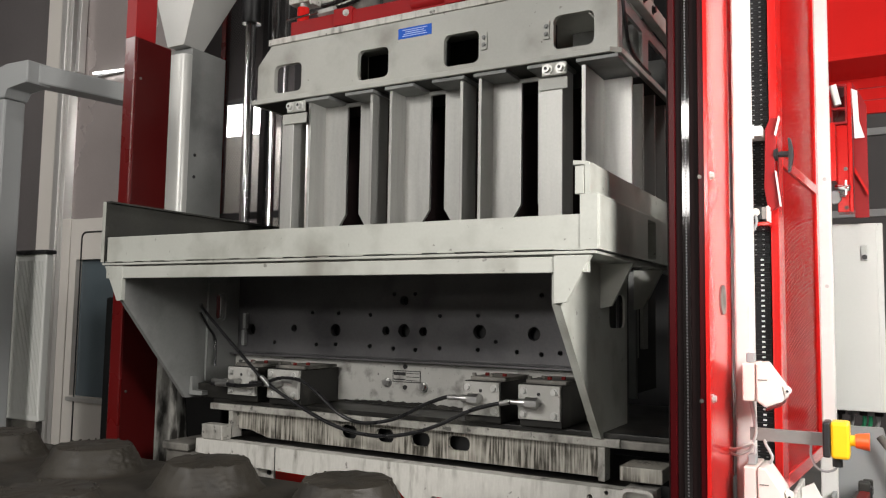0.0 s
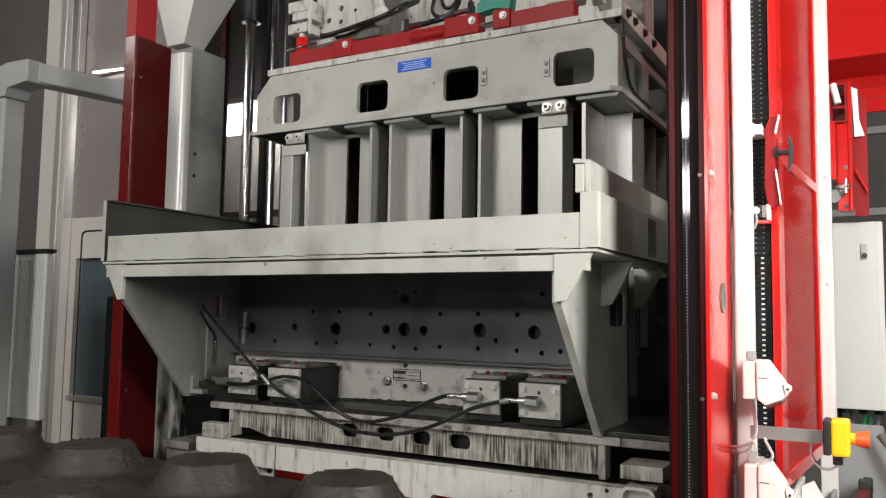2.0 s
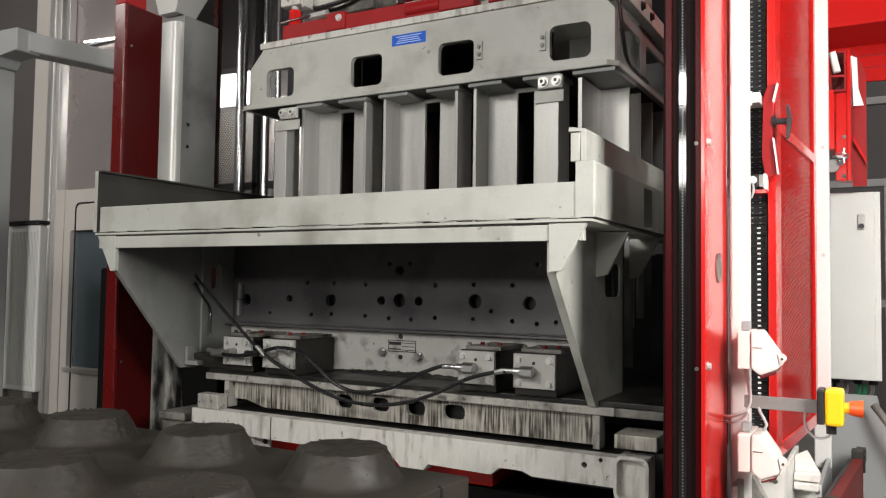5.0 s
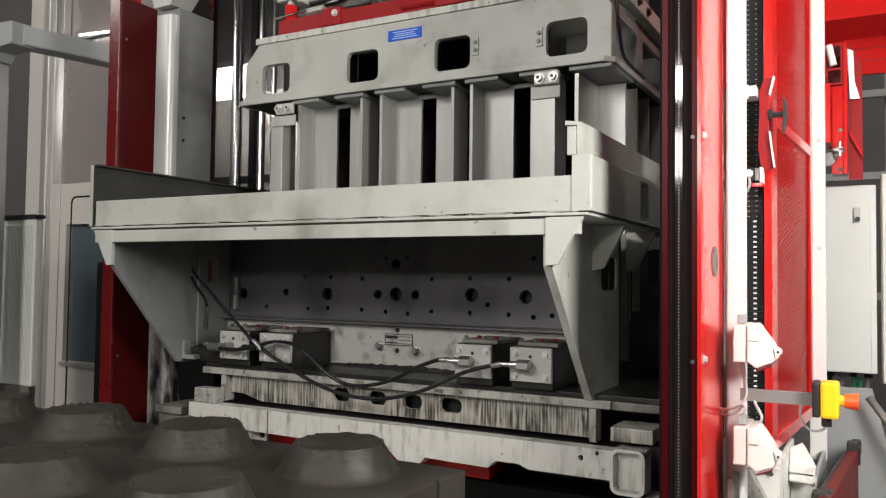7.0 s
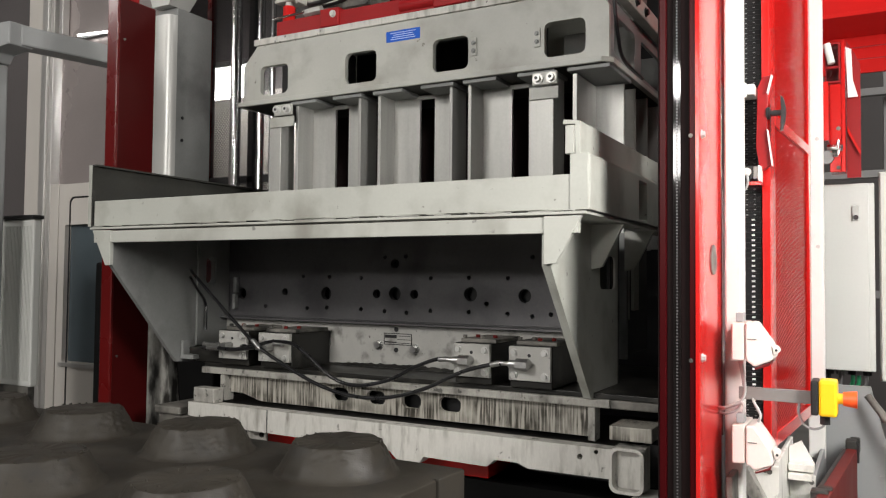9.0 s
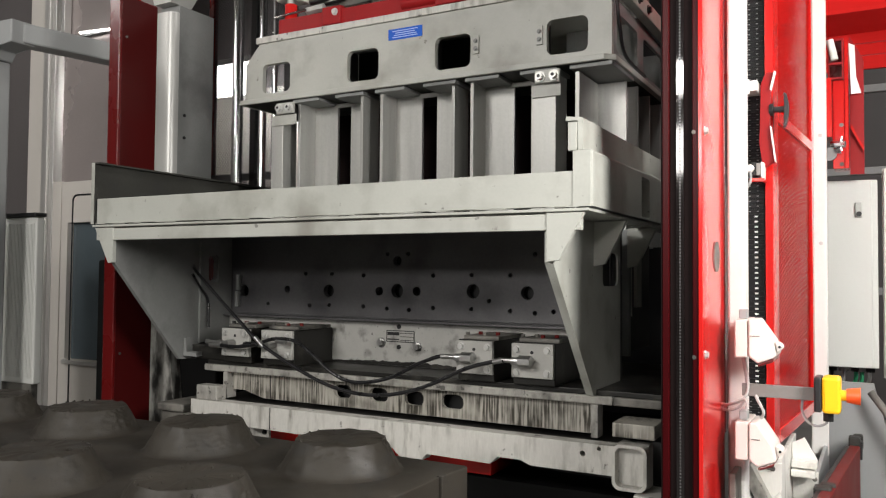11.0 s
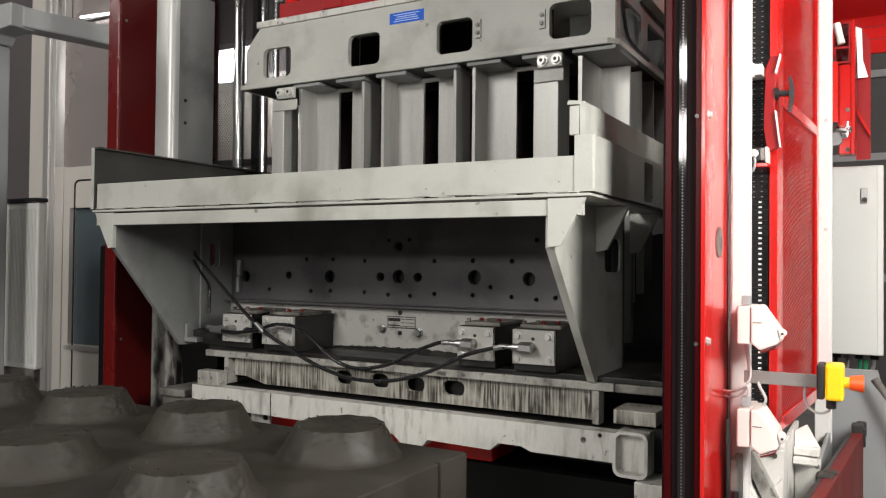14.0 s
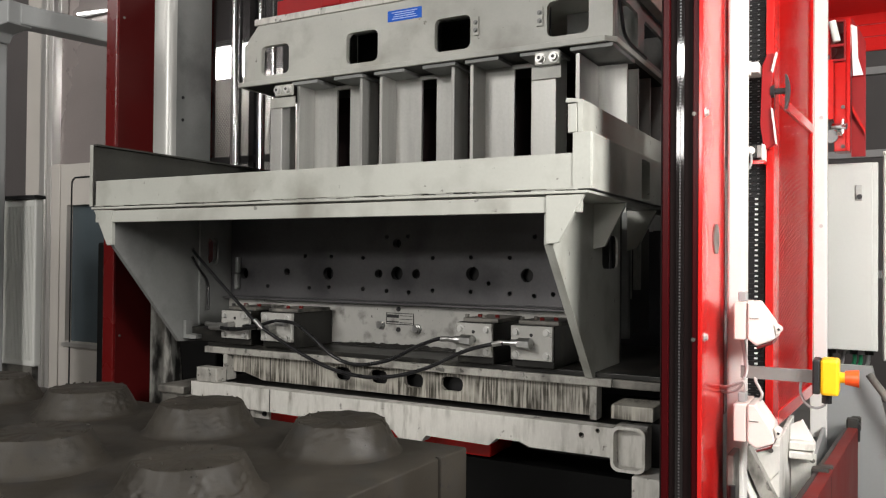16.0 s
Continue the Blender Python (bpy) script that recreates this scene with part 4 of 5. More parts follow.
def build_left_column():
    c = thing("safety_column", (-2.53, 2.1, 0.0), "dark red painted steel column with a folded edge", "column", "red columns")
    part("post", prism(bmesh.new(), [(-2.560, 2.0), (-2.505, 2.0), (-2.505, 2.175), (-2.560, 2.175)], "z", 0.0, 2.56, 0.002), DARK_RED, c)
    # upper post in a lighter red: its lit look is put into the colour
    part("post_upper", prism(bmesh.new(), [(-2.562, 2.002), (-2.507, 2.002), (-2.507, 2.10), (-2.562, 2.10)], "z", 2.561, 4.2, 0.002), MID_RED, c)
    part("fold", bx(-2.5045, -2.5010, 2.0, 2.010, 0.2, 2.46, 0.001), DARK_RED, c)
    # dark sheet added to carry the shade of the inner face
    part("inner_dark_sheet", bx(-2.5045, -2.5020, 2.0105, 2.175, 0.0, 2.555, 0.001), DEEP_SHADED_RED, c, "dark red sheet for the shaded inner face")
    for z in (2.40, 1.2, 0.8):
        part("bolt", rod(bmesh.new(), (-2.503, 2.03, z), (-2.498, 2.03, z), 0.005, 8), GRIME, c)
    return c


build_left_column()

# white post, drag chain and perforated gate on the right flank
wp = thing("frame_post", (-0.312, 2.09, 0.0), "bright white square frame post", "post", "white posts")
part("post", bx(-0.334, -0.292, 2.076, 2.14, 0.3, 4.2, 0.006), WHITE, wp)
part("foot", bx(-0.34, -0.285, 2.076, 2.15, 0.0, 0.298), WHITE, wp)

ch = thing("drag_chain", (-0.295, 2.24, 1.0), "black plastic cable drag chain with open links", "drag chain")
part("back", bx(-0.327, -0.256, 2.262, 2.27, 1.0, 3.4), BLACK, ch)
for k in range(174):
    z = 1.02 + k * 0.0136
    part("link", box(bmesh.new(), -0.320, -0.266, 2.240, 2.26, z, z + 0.0126), BLACK, ch)
    bright = 1.17 < z < 1.66
    for cx in ((-0.286,) if bright else (-0.302, -0.282)):
        w, h = (0.0042, 0.0024) if bright else (0.0026, 0.0013)
        part("clip", bx(cx - w, cx + w, 2.2385, 2.2398, z + 0.0063 - h, z + 0.0063 + h), PAPER if bright else CABLE, ch)


def build_gate():
    a, b = Vector((-0.252, 2.22, 0)), Vector((-0.200, 2.905, 0))
    d = (b - a)
    ln = d.length
    d.normalize()
    nrm = Vector((d.y, -d.x, 0))
    g = thing("mesh_gate", (-0.23, 2.56, 1.063), "red steel gate with expanded metal infill and black handle", "gate")

    def bar(u0, u1, z0, z1, t=0.02, off=0.0):
        bm = bmesh.new()
        box(bm, u0, u1, -t / 2 + off, t / 2 + off, z0, z1, 0.0015)
        m = Matrix.Translation((a.x, a.y, 0)) @ Matrix(((d.x, -nrm.x, 0, 0), (d.y, -nrm.y, 0, 0), (0, 0, 1, 0), (0, 0, 0, 1)))
        bmesh.ops.transform(bm, matrix=m, verts=bm.verts)
        return bm, m
    part("stile", bar(0, 0.075, 1.063, 2.75)[0], RED, g)
    part("stile", bar(ln - 0.035, ln, 1.063, 2.75)[0], RED, g)
    part("bottom_rail", bar(0.0755, ln - 0.0355, 1.063, 1.10)[0], RED, g)
    part("top_rail", bar(0.0755, ln - 0.0355, 2.71, 2.75)[0], RED, g)
    bm = bmesh.new()
    m = bar(0, 1, 0, 1)[1]
    z0, z1, u0, u1 = 1.10, 2.71, 0.0755, ln - 0.0355
    w, hgt, step, slope = u1 - u0, z1 - z0, 0.0145, 0.62
    for sgn in (1, -1):
        c = -w * slope
        while c < hgt:
            t0, t1 = max(0, -c / slope), min(w, (hgt - c) / slope)
            if t1 > t0:
                p, q = (t0, z0 + c + slope * t0), (t1, z0 + c + slope * t1)
                pu, qu = (u0 + p[0], u0 + q[0]) if sgn > 0 else (u1 - p[0], u1 - q[0])
                e = 0.0017
                vs = [bm.verts.new((pu, 0.002 * sgn, p[1] - e)), bm.verts.new((qu, 0.002 * sgn, q[1] - e)), bm.verts.new((qu, 0.002 * sgn, q[1] + e)), bm.verts.new((pu, 0.002 * sgn, p[1] + e))]
                f = bm.faces.new(vs)
            c += step
    ret = bmesh.ops.extrude_face_region(bm, geom=bm.faces[:])
    bmesh.ops.translate(bm, verts=[v for v in ret["geom"] if isinstance(v, bmesh.types.BMVert)], vec=(0, 0.0025, 0))
    bmesh.ops.transform(bm, matrix=m, verts=bm.verts)
    tagged(part("expanded_metal", bm, RED, g, "red expanded metal lattice"), kind="stuff")
    # diagonal stiffener, handle plate and handle
    part("mid_rail", bar(0.0755, ln - 0.0355, 1.925, 1.955)[0], RED, g)
    hp = part("lock_plate", prism(bmesh.new(), [(-0.256, 2.035), (-0.268, 2.004), (-0.271, 1.849), (-0.263, 1.785), (-0.235, 1.80), (-0.246, 1.895), (-0.246, 1.986), (-0.235, 2.035)], "y", 2.185, 2.200, 0.003), MID_RED, g, "bulged red lock plate")
    # white strips along the slanted edges of the lock plate
    part("lock_edge", prism(bmesh.new(), [(-0.2335, 2.035), (-0.231, 2.035), (-0.242, 1.988), (-0.2445, 1.988)], "y", 2.175, 2.200), WHITE, g, "white edge strip")
    part("lock_edge", prism(bmesh.new(), [(-0.2445, 1.893), (-0.242, 1.893), (-0.231, 1.80), (-0.2335, 1.80)], "y", 2.175, 2.200), WHITE, g, "white edge strip")
    kn = bmesh.new()
    rod(kn, (-0.247, 2.195, 1.938), (-0.238, 2.195, 1.938), 0.016)
    rod(kn, (-0.240, 2.195, 1.938), (-0.208, 2.195, 1.937), 0.008)
    kn2 = part("handle_stem", kn, BLACK, g)
    part("handle", prism(bmesh.new(), [(-0.2125, 1.980), (-0.206, 1.976), (-0.2015, 1.955), (-0.2005, 1.937), (-0.2025, 1.915), (-0.2075, 1.893), (-0.214, 1.889), (-0.211, 1.937)], "y", 2.183, 2.207, 0.002), BLACK, g, "black curved pull handle")
    return g


build_gate()
# dark red machine flank behind the lattice
solid("flank_panel", bx(-0.46, -0.40, 2.45, 3.4, 1.05, 2.5), DARK_RED, "dark red machine flank panel behind the gate", "panel", kind="structure")
# added sheet, hidden by the column, that blocks red bounce and side light
solid("bounce_block", bx(-0.472, -0.462, 2.078, 3.4, 0.3, 1.85), DARK_GREY, "added grey sheet blocking red bounce from the gate", "panel", kind="structure")
wp2 = thing("frame_post", (-0.178, 2.93, 0.9), "white frame post with worn lower end", "post", "white posts")
part("post", bx(-0.203, -0.152, 2.906, 2.95, 0.92, 4.2, 0.005), WHITE, wp2)
part("bolt", hexbolt(bmesh.new(), (-0.170, 2.906, 1.98), (0, -1, 0), 0.0045, 0.005), BOLT, wp2)
part("bolt", hexbolt(bmesh.new(), (-0.170, 2.906, 1.62), (0, -1, 0), 0.0045, 0.005), BOLT, wp2)

# sensor and bracket beside the drag chain
sn = thing("proximity_sensor", (-0.29, 2.18, 1.76), "black proximity sensor with brass bracket on the post", "sensor")
part("bracket", bx(-0.2635, -0.257, 2.150, 2.20, 1.758, 1.798, 0.001), CREAM, sn, "pale bracket")
part("shelf", bx(-0.292, -0.2565, 2.150, 2.21, 1.748, 1.7575, 0.001), RED, sn, "red shelf plate")
part("body", bx(-0.308, -0.2755, 2.155, 2.19, 1.7625, 1.799, 0.003), BLACK, sn)
part("lug", rod(bmesh.new(), (-0.320, 2.165, 1.786), (-0.308, 2.165, 1.786), 0.005, 8), STEEL, sn)
part("clip", bx(-0.2750, -0.2640, 2.152, 2.19, 1.764, 1.796, 0.002), BARSTEEL, sn)
part("dial", rod(bmesh.new(), (-0.289, 2.155, 1.783), (-0.289, 2.146, 1.783), 0.010, 14), CREAM, sn)
part("cable", tube(bmesh.new(), [(-0.289, 2.148, 1.775), (-0.286, 2.142, 1.755), (-0.292, 2.142, 1.738), (-0.302, 2.145, 1.731)], 0.0035), CABLE, sn)
part("connector", rod(bmesh.new(), (-0.324, 2.148, 1.736), (-0.300, 2.148, 1.733), 0.0085, 12), CABLE, sn)
br = thing("chain_bracket", (-0.295, 2.2, 1.974), "white painted angle bracket", "bracket")
part("bracket", bx(-0.312, -0.272, 2.16, 2.23, 1.985, 2.012, 0.002), WHITE, br)
part("arm", bx(-0.312, -0.290, 2.141, 2.159, 1.975, 2.012, 0.002), WHITE, br)


def build_socket(z):
    s = thing("power_socket", (-0.27, 1.96, z), "cream angled industrial power socket with hinged lid and red rim", "socket", "power sockets")
    part("housing", prism(bmesh.new(), [(-0.297, z + 0.090), (-0.268, z + 0.091), (-0.268, z + 0.004), (-0.297, z + 0.003)], "y", 1.94, 2.075, 0.003), CREAM, s)
    part("lid", prism(bmesh.new(), [(-0.2665, z + 0.091), (-0.249, z + 0.092), (-0.213, z + 0.040), (-0.207, z + 0.012), (-0.212, z + 0.006), (-0.247, z - 0.009), (-0.2665, z + 0.006)], "y", 1.936, 2.05, 0.004), CREAM, s)
    part("rim", prism(bmesh.new(), [(-0.2475, z - 0.0105), (-0.2125, z + 0.0045), (-0.214, z - 0.004), (-0.2465, z - 0.0165)], "y", 1.94, 2.045, 0.002), DARK_RED, s, "dark red rim")
    part("lid_catch", prism(bmesh.new(), [(-0.2105, z + 0.042), (-0.200, z + 0.038), (-0.195, z + 0.032), (-0.196, z + 0.025), (-0.206, z + 0.018)], "y", 1.945, 1.99, 0.002), CREAM, s)
    part("catch_pin", rod(bmesh.new(), (-0.2005, 1.944, z + 0.031), (-0.2005, 1.940, z + 0.031), 0.003, 8), BLACK, s)
    part("groove", bx(-0.262, -0.242, 1.9345, 1.9358, z + 0.053, z + 0.055), GRIME, s)
    part("gland", bx(-0.291, -0.273, 1.965, 2.0, z + 0.0915, z + 0.113, 0.002), DUCT, s)
    return s


build_socket(1.315)
build_socket(1.080)

# emergency stop on its arm
es = thing("emergency_stop", (-0.2, 2.0, 1.20), "yellow emergency stop box with an orange-red button on a steel arm", "emergency stop")
part("arm", bx(-0.290, -0.134, 2.0, 2.012, 1.223, 1.252, 0.001), BARSTEEL, es, "brushed steel flat bar")
part("base", bx(-0.133, -0.117, 1.968, 2.036, 1.202, 1.280, 0.004), BLACK, es)
part("cover", bx(-0.1165, -0.079, 1.967, 2.037, 1.201, 1.281, 0.006), YELLOW, es, "yellow plastic cover")
bt = bmesh.new()
rod(bt, (-0.079, 2.0, 1.240), (-0.068, 2.0, 1.240), 0.012, 20)
part("collar", bt, YELLOW, es)
bt = bmesh.new()
rod(bt, (-0.068, 2.0, 1.240), (-0.040, 2.0, 1.240), 0.0155, 24, 0.0195)
part("button", bt, ORANGE, es, "orange-red mushroom button", smooth=True)
part("gland", rod(bmesh.new(), (-0.105, 2.0, 1.180), (-0.105, 2.0, 1.201), 0.011, 10), BLACK, es)
part("cable", tube(bmesh.new(), [(-0.105, 2.0, 1.182), (-0.113, 2.0, 1.172), (-0.13, 2.0, 1.167), (-0.148, 2.005, 1.174), (-0.160, 2.01, 1.197), (-0.160, 2.016, 1.222)], 0.0028), CABLE, es)
cb = thing("cable_bundle", (-0.29, 2.03, 1.08), "grey cables looping down the white post", "cables")
for pts in ([(-0.285, 2.0, 1.32), (-0.277, 2.0, 1.268), (-0.277, 2.0, 1.235), (-0.290, 2.0, 1.212), (-0.319, 2.0, 1.200), (-0.340, 2.03, 1.195)],
            [(-0.282, 1.985, 1.184), (-0.276, 1.985, 1.205), (-0.284, 1.99, 1.216), (-0.31, 1.995, 1.204), (-0.335, 2.03, 1.188)],
            [(-0.292, 2.03, 1.31), (-0.284, 2.035, 1.25), (-0.293, 2.03, 1.20), (-0.32, 2.03, 1.182), (-0.345, 2.05, 1.18)],
            [(-0.258, 2.02, 1.25), (-0.257, 2.0, 1.222), (-0.246, 1.985, 1.205), (-0.239, 1.98, 1.190), (-0.245, 1.985, 1.175)]):
    part("cable", tube(bmesh.new(), pts, 0.0034), LIGHTCABLE, cb)

# switch cabinet behind
ca = thing("control_cabinet", (-0.22, 3.35, 1.18), "light grey wall control cabinet with a small lock", "cabinet")
part("body", bx(-0.48, -0.004, 3.225, 3.50, 1.184, 1.860, 0.004), CABINET, ca)
part("door", bx(-0.478, -0.022, 3.200, 3.222, 1.186, 1.858, 0.004), CABINET, ca)
lk = part("lock", bx(-0.076, -0.054, 3.192, 3.1995, 1.722, 1.778, 0.003), STEEL, ca, "steel lock plate")
part("lock_barrel", rod(bmesh.new(), (-0.063, 3.1915, 1.735), (-0.063, 3.186, 1.735), 0.009), BLACK, lk)
for i, (x, mt) in enumerate(((-0.20, CABLE), (-0.16, BLACK), (-0.12, CABLE), (-0.08, GREEN), (-0.06, GREEN), (-0.035, CABLE))):
    part("gland", rod(bmesh.new(), (x, 3.33, 1.160), (x, 3.33, 1.1835), 0.018, 10), BLACK if i % 2 else CABLE, ca)
    part("cable", tube(bmesh.new(), [(x, 3.33, 1.165), (x - 0.005, 3.33, 1.12), (x - 0.05, 3.34, 1.06), (x - 0.13, 3.36, 1.02), (x - 0.30, 3.4, 1.0)], 0.007), mt, ca)

ca2 = thing("control_cabinet", (0.11, 3.35, 1.10), "second light grey cabinet beside the first", "cabinet")
part("body", bx(0.010, 0.36, 3.235, 3.50, 1.15, 1.90, 0.004), CABINET, ca2)
part("door", bx(0.014, 0.355, 3.21, 3.2345, 1.155, 1.895, 0.004), CABINET, ca2)
part("stand", bx(0.03, 0.34, 3.26, 3.48, 0.0, 1.149), DUCT, ca2)

# red upper cover and red frame beside the cabinet
rc = thing("red_cover", (0.1, 3.6, 2.35), "bright red sheet metal cover above the cabinet", "cover")
part("sheet", prism(bmesh.new(), [(-0.60, 2.360), (0.9, 2.340), (0.9, 3.2), (-0.60, 3.2)], "y", 3.60, 3.62), RED, rc)
part("fold", bx(-0.60, 0.9, 3.3, 3.599, 2.50, 2.515, 0.002), RED, rc)
# creases as bars of darker red: the fold's shade is in the colour
for z in (2.405, 2.455):
    part("crease", bx(-0.60, 0.9, 3.596, 3.5995, z, z + 0.004), MID_RED, rc)
# the red frame: uprights, plate and small fittings
rf = thing("actuator", (-0.1, 3.1, 1.87), "red frame of uprights and plate with a curled paper tag", "actuator")
part("mount", bx(-0.19, -0.137, 2.949, 3.0195, 1.98, 2.18), RED, rf)
part("recess_frame", sheet_with_holes([(-0.150, 2.185), (-0.102, 2.185), (-0.102, 2.325), (-0.150, 2.325)], [[(-0.146, 2.192), (-0.107, 2.192), (-0.107, 2.235), (-0.146, 2.235)], [(-0.146, 2.243), (-0.107, 2.243), (-0.107, 2.318), (-0.146, 2.318)]], "y", 3.0, 3.0195), MID_RED, rf)
part("upright", bx(-0.101, -0.088, 3.02, 3.10, 1.88, 2.335, 0.003), RED, rf)
part("upright", bx(-0.137, -0.1015, 3.02, 3.10, 1.88, 2.185, 0.003), RED, rf)
part("recess", bx(-0.150, -0.1015, 3.08, 3.10, 2.1855, 2.335), DARK_RED, rf, "dark recess behind the frame")
# plate in a darker red: the weaker light on it is put into the colour
part("plate", prism(bmesh.new(), [(-0.087, 1.87), (-0.043, 1.87), (-0.043, 2.27), (-0.060, 2.31), (-0.087, 2.36)], "y", 3.12, 3.13), MID_RED, rf)
part("brace", prism(bmesh.new(), [(-0.085, 2.03), (-0.044, 1.945), (-0.044, 1.962), (-0.085, 2.05)], "y", 3.10, 3.118), RED, rf)
part("paper_tag", prism(bmesh.new(), [(-0.088, 2.33), (-0.070, 2.32), (-0.066, 2.21), (-0.050, 2.15), (-0.082, 2.15)], "y", 3.095, 3.098), PAPER, rf, "curled white paper tag")
cy = bmesh.new()
rod(cy, (-0.143, 2.985, 2.318), (-0.128, 2.985, 2.248), 0.012, 16)
part("cylinder", cy, WHITE, rf)
vp = bmesh.new()
rod(vp, (-0.142, 3.0, 1.962), (-0.098, 2.99, 1.958), 0.012, 14)
rod(vp, (-0.110, 2.99, 1.935), (-0.110, 2.99, 1.985), 0.006, 10)
rod(vp, (-0.128, 3.005, 1.945), (-0.110, 3.005, 1.945), 0.018, 14)
part("valve", vp, CHROME, rf, "bright steel valve", smooth=True)
part("hub", rod(bmesh.new(), (-0.146, 3.0, 1.93), (-0.146, 3.02, 1.93), 0.022, 20), CABLE, rf)
for z in (1.895, 2.03):
    part("bolt", hexbolt(bmesh.new(), (-0.110, 3.02, z), (0, -1, 0), 0.005, 0.006), GRIME, rf)

# lower right: white stays, grey panels and red side beams with rubber stops
st = thing("machine_stand", (-0.25, 2.6, 0.0), "white stained machine stand with diagonal stays", "stand")
part("front_panel", bx(-0.34, -0.2225, 2.20, 2.212, 0.0, 1.03, 0.002), STANDWHITE, st)
part("side_panel", bx(-0.236, -0.224, 2.2125, 2.60, 0.0, 1.04, 0.002), STANDWHITE, st)
part("rear_panel", bx(-0.2215, -0.155, 2.47, 2.482, 0.0, 0.958, 0.002), STANDWHITE, st)
part("side_panel", bx(-0.167, -0.155, 2.4825, 3.0, 0.0, 0.955, 0.002), DUCT, st, "grey side sheet")
part("stay", prism(bmesh.new(), [(-0.315, 1.015), (-0.292, 1.028), (-0.232, 0.915), (-0.20, 0.855), (-0.20, 0.5), (-0.236, 0.5), (-0.236, 0.855), (-0.268, 0.912)], "y", 2.155, 2.199, 0.002), WORN, st, "stained diagonal stay")
part("fin", prism(bmesh.new(), [(-0.327, 1.0), (-0.319, 1.0), (-0.262, 0.88), (-0.262, 0.5), (-0.271, 0.5), (-0.271, 0.88)], "y", 2.13, 2.199, 0.001), WHITE, st)
part("gusset", prism(bmesh.new(), [(-0.275, 0.90), (-0.2235, 0.965), (-0.2235, 0.5), (-0.275, 0.5)], "y", 2.188, 2.1995, 0.001), STANDWHITE, st)
part("bracket", bx(-0.2215, -0.160, 2.41, 2.4695, 0.953, 0.972, 0.003), STANDWHITE, st)
part("bracket", bx(-0.2215, -0.156, 2.42, 2.4695, 0.976, 0.996, 0.003), STANDWHITE, st)
part("web", prism(bmesh.new(), [(-0.2215, 0.9965), (-0.158, 0.9965), (-0.190, 1.055), (-0.2215, 1.038)], "y", 2.455, 2.466, 0.001), WHITE, st)
for x, z in ((-0.165, 0.940), (-0.205, 1.01), (-0.255, 1.018), (-0.245, 1.015)):
    part("bolt", hexbolt(bmesh.new(), (x, 2.4695 if x > -0.22 else 2.1995, z), (0, -1, 0), 0.005, 0.006), GRIME, st)
part("hinge_plate", bx(-0.318, -0.302, 1.985, 2.075, 0.55, 1.04, 0.003), GRIME, st, "dark steel hinge plate")
part("hinge_pin", rod(bmesh.new(), (-0.305, 1.98, 0.93), (-0.305, 1.98, 0.97), 0.008, 12), BLACK, st)
for (ax, ay), (bx_, by), w, z in (((-0.168, 1.80), (-0.090, 2.90), 0.030, 0.965), ((-0.190, 1.70), (-0.150, 2.24), 0.038, 0.945)):
    b = thing("side_plate", (bx_, by, 0.0), "tall dull red side plate with rubber stops on its end", "side plate", "red side plates")
    part("plate", slanted(bmesh.new(), (bx_, by), (ax, ay), w, 0.0, z, 0.003), FADED, b)
    # black strip added where the gap beside the plate is dark
    part("seal", slanted(bmesh.new(), (bx_ - 0.011, by), (ax - 0.011, ay), 0.0105, 0.0, z - 0.002, 0.001), BLACK, b, "black strip along the dark gap")
    part("rubber_stop", bx(bx_ - 0.004, bx_ + w, by + 0.002, by + 0.045, z - 0.02, z + 0.026, 0.005), OILY_DARK, b)
    part("rubber_stop", bx(bx_ + 0.008, bx_ + w + 0.008, by + 0.046, by + 0.08, z - 0.02, z + 0.026, 0.005), OILY_DARK, b)
    part("stop_plate", bx(bx_ + w - 0.002, bx_ + w + 0.006, by + 0.002, by + 0.045, z - 0.045, z + 0.012, 0.002), BLACK, b)
gp = thing("side_guard", (0.05, 3.0, 0.0), "grey sheet metal side guard", "guard")
part("sheet", prism(bmesh.new(), [(-0.20, 0.0), (0.25, 0.0), (0.25, 0.72), (0.02, 0.98), (-0.02, 1.15), (-0.20, 1.15)], "y", 3.05, 3.07), DUCT, gp)
part("rail", rod(bmesh.new(), (-0.03, 2.98, 1.13), (0.22, 2.85, 0.80), 0.012), GRIME, gp)
for x, z in ((0.02, 0.95), (0.01, 0.85)):
    part("bolt", hexbolt(bmesh.new(), (x, 3.05, z), (0, -1, 0), 0.009, 0.006), CABLE, gp)

# hall steelwork seen past the cabinet
hs = thing("steel_rack", (0.5, 6.0, 0.0), "grey steel rack far behind", "rack")
for x in (0.05, 0.35, 0.9):
    part("upright", bx(x, x + 0.05, 6.0, 6.06, 0, 4.5, 0.004), CABLE, hs)
for z in (2.2, 2.75, 1.4):
    part("rail", bx(-0.4, 1.4, 5.95, 5.998, z, z + 0.05, 0.004), CABLE, hs)

# ---- left side: machine frame, guards, enclosure ----
sc = thing("machine_column", (-2.9, 2.7, 0.0), "grey folded sheet-metal machine column with a funnel top", "column")
part("column", prism(bmesh.new(), [(-2.985, 2.615), (-2.860, 2.615), (-2.860, 2.834), (-2.985, 2.834)], "z", 1.60, 2.76, 0.004), DARK_GREY, sc)
# lower column blacked out: the darkness around it is put into its colour
part("lower_column", bx(-2.98, -2.865, 2.62, 2.83, 0.0, 1.598), BLACK, sc)
cover = [(-2.9235 - 0.0665 * math.copysign(abs(math.cos(a)) ** 0.6, math.cos(a)), 2.614 - 0.046 * math.sin(a) ** 0.6) for a in [math.pi * k / 24 for k in range(25)]]
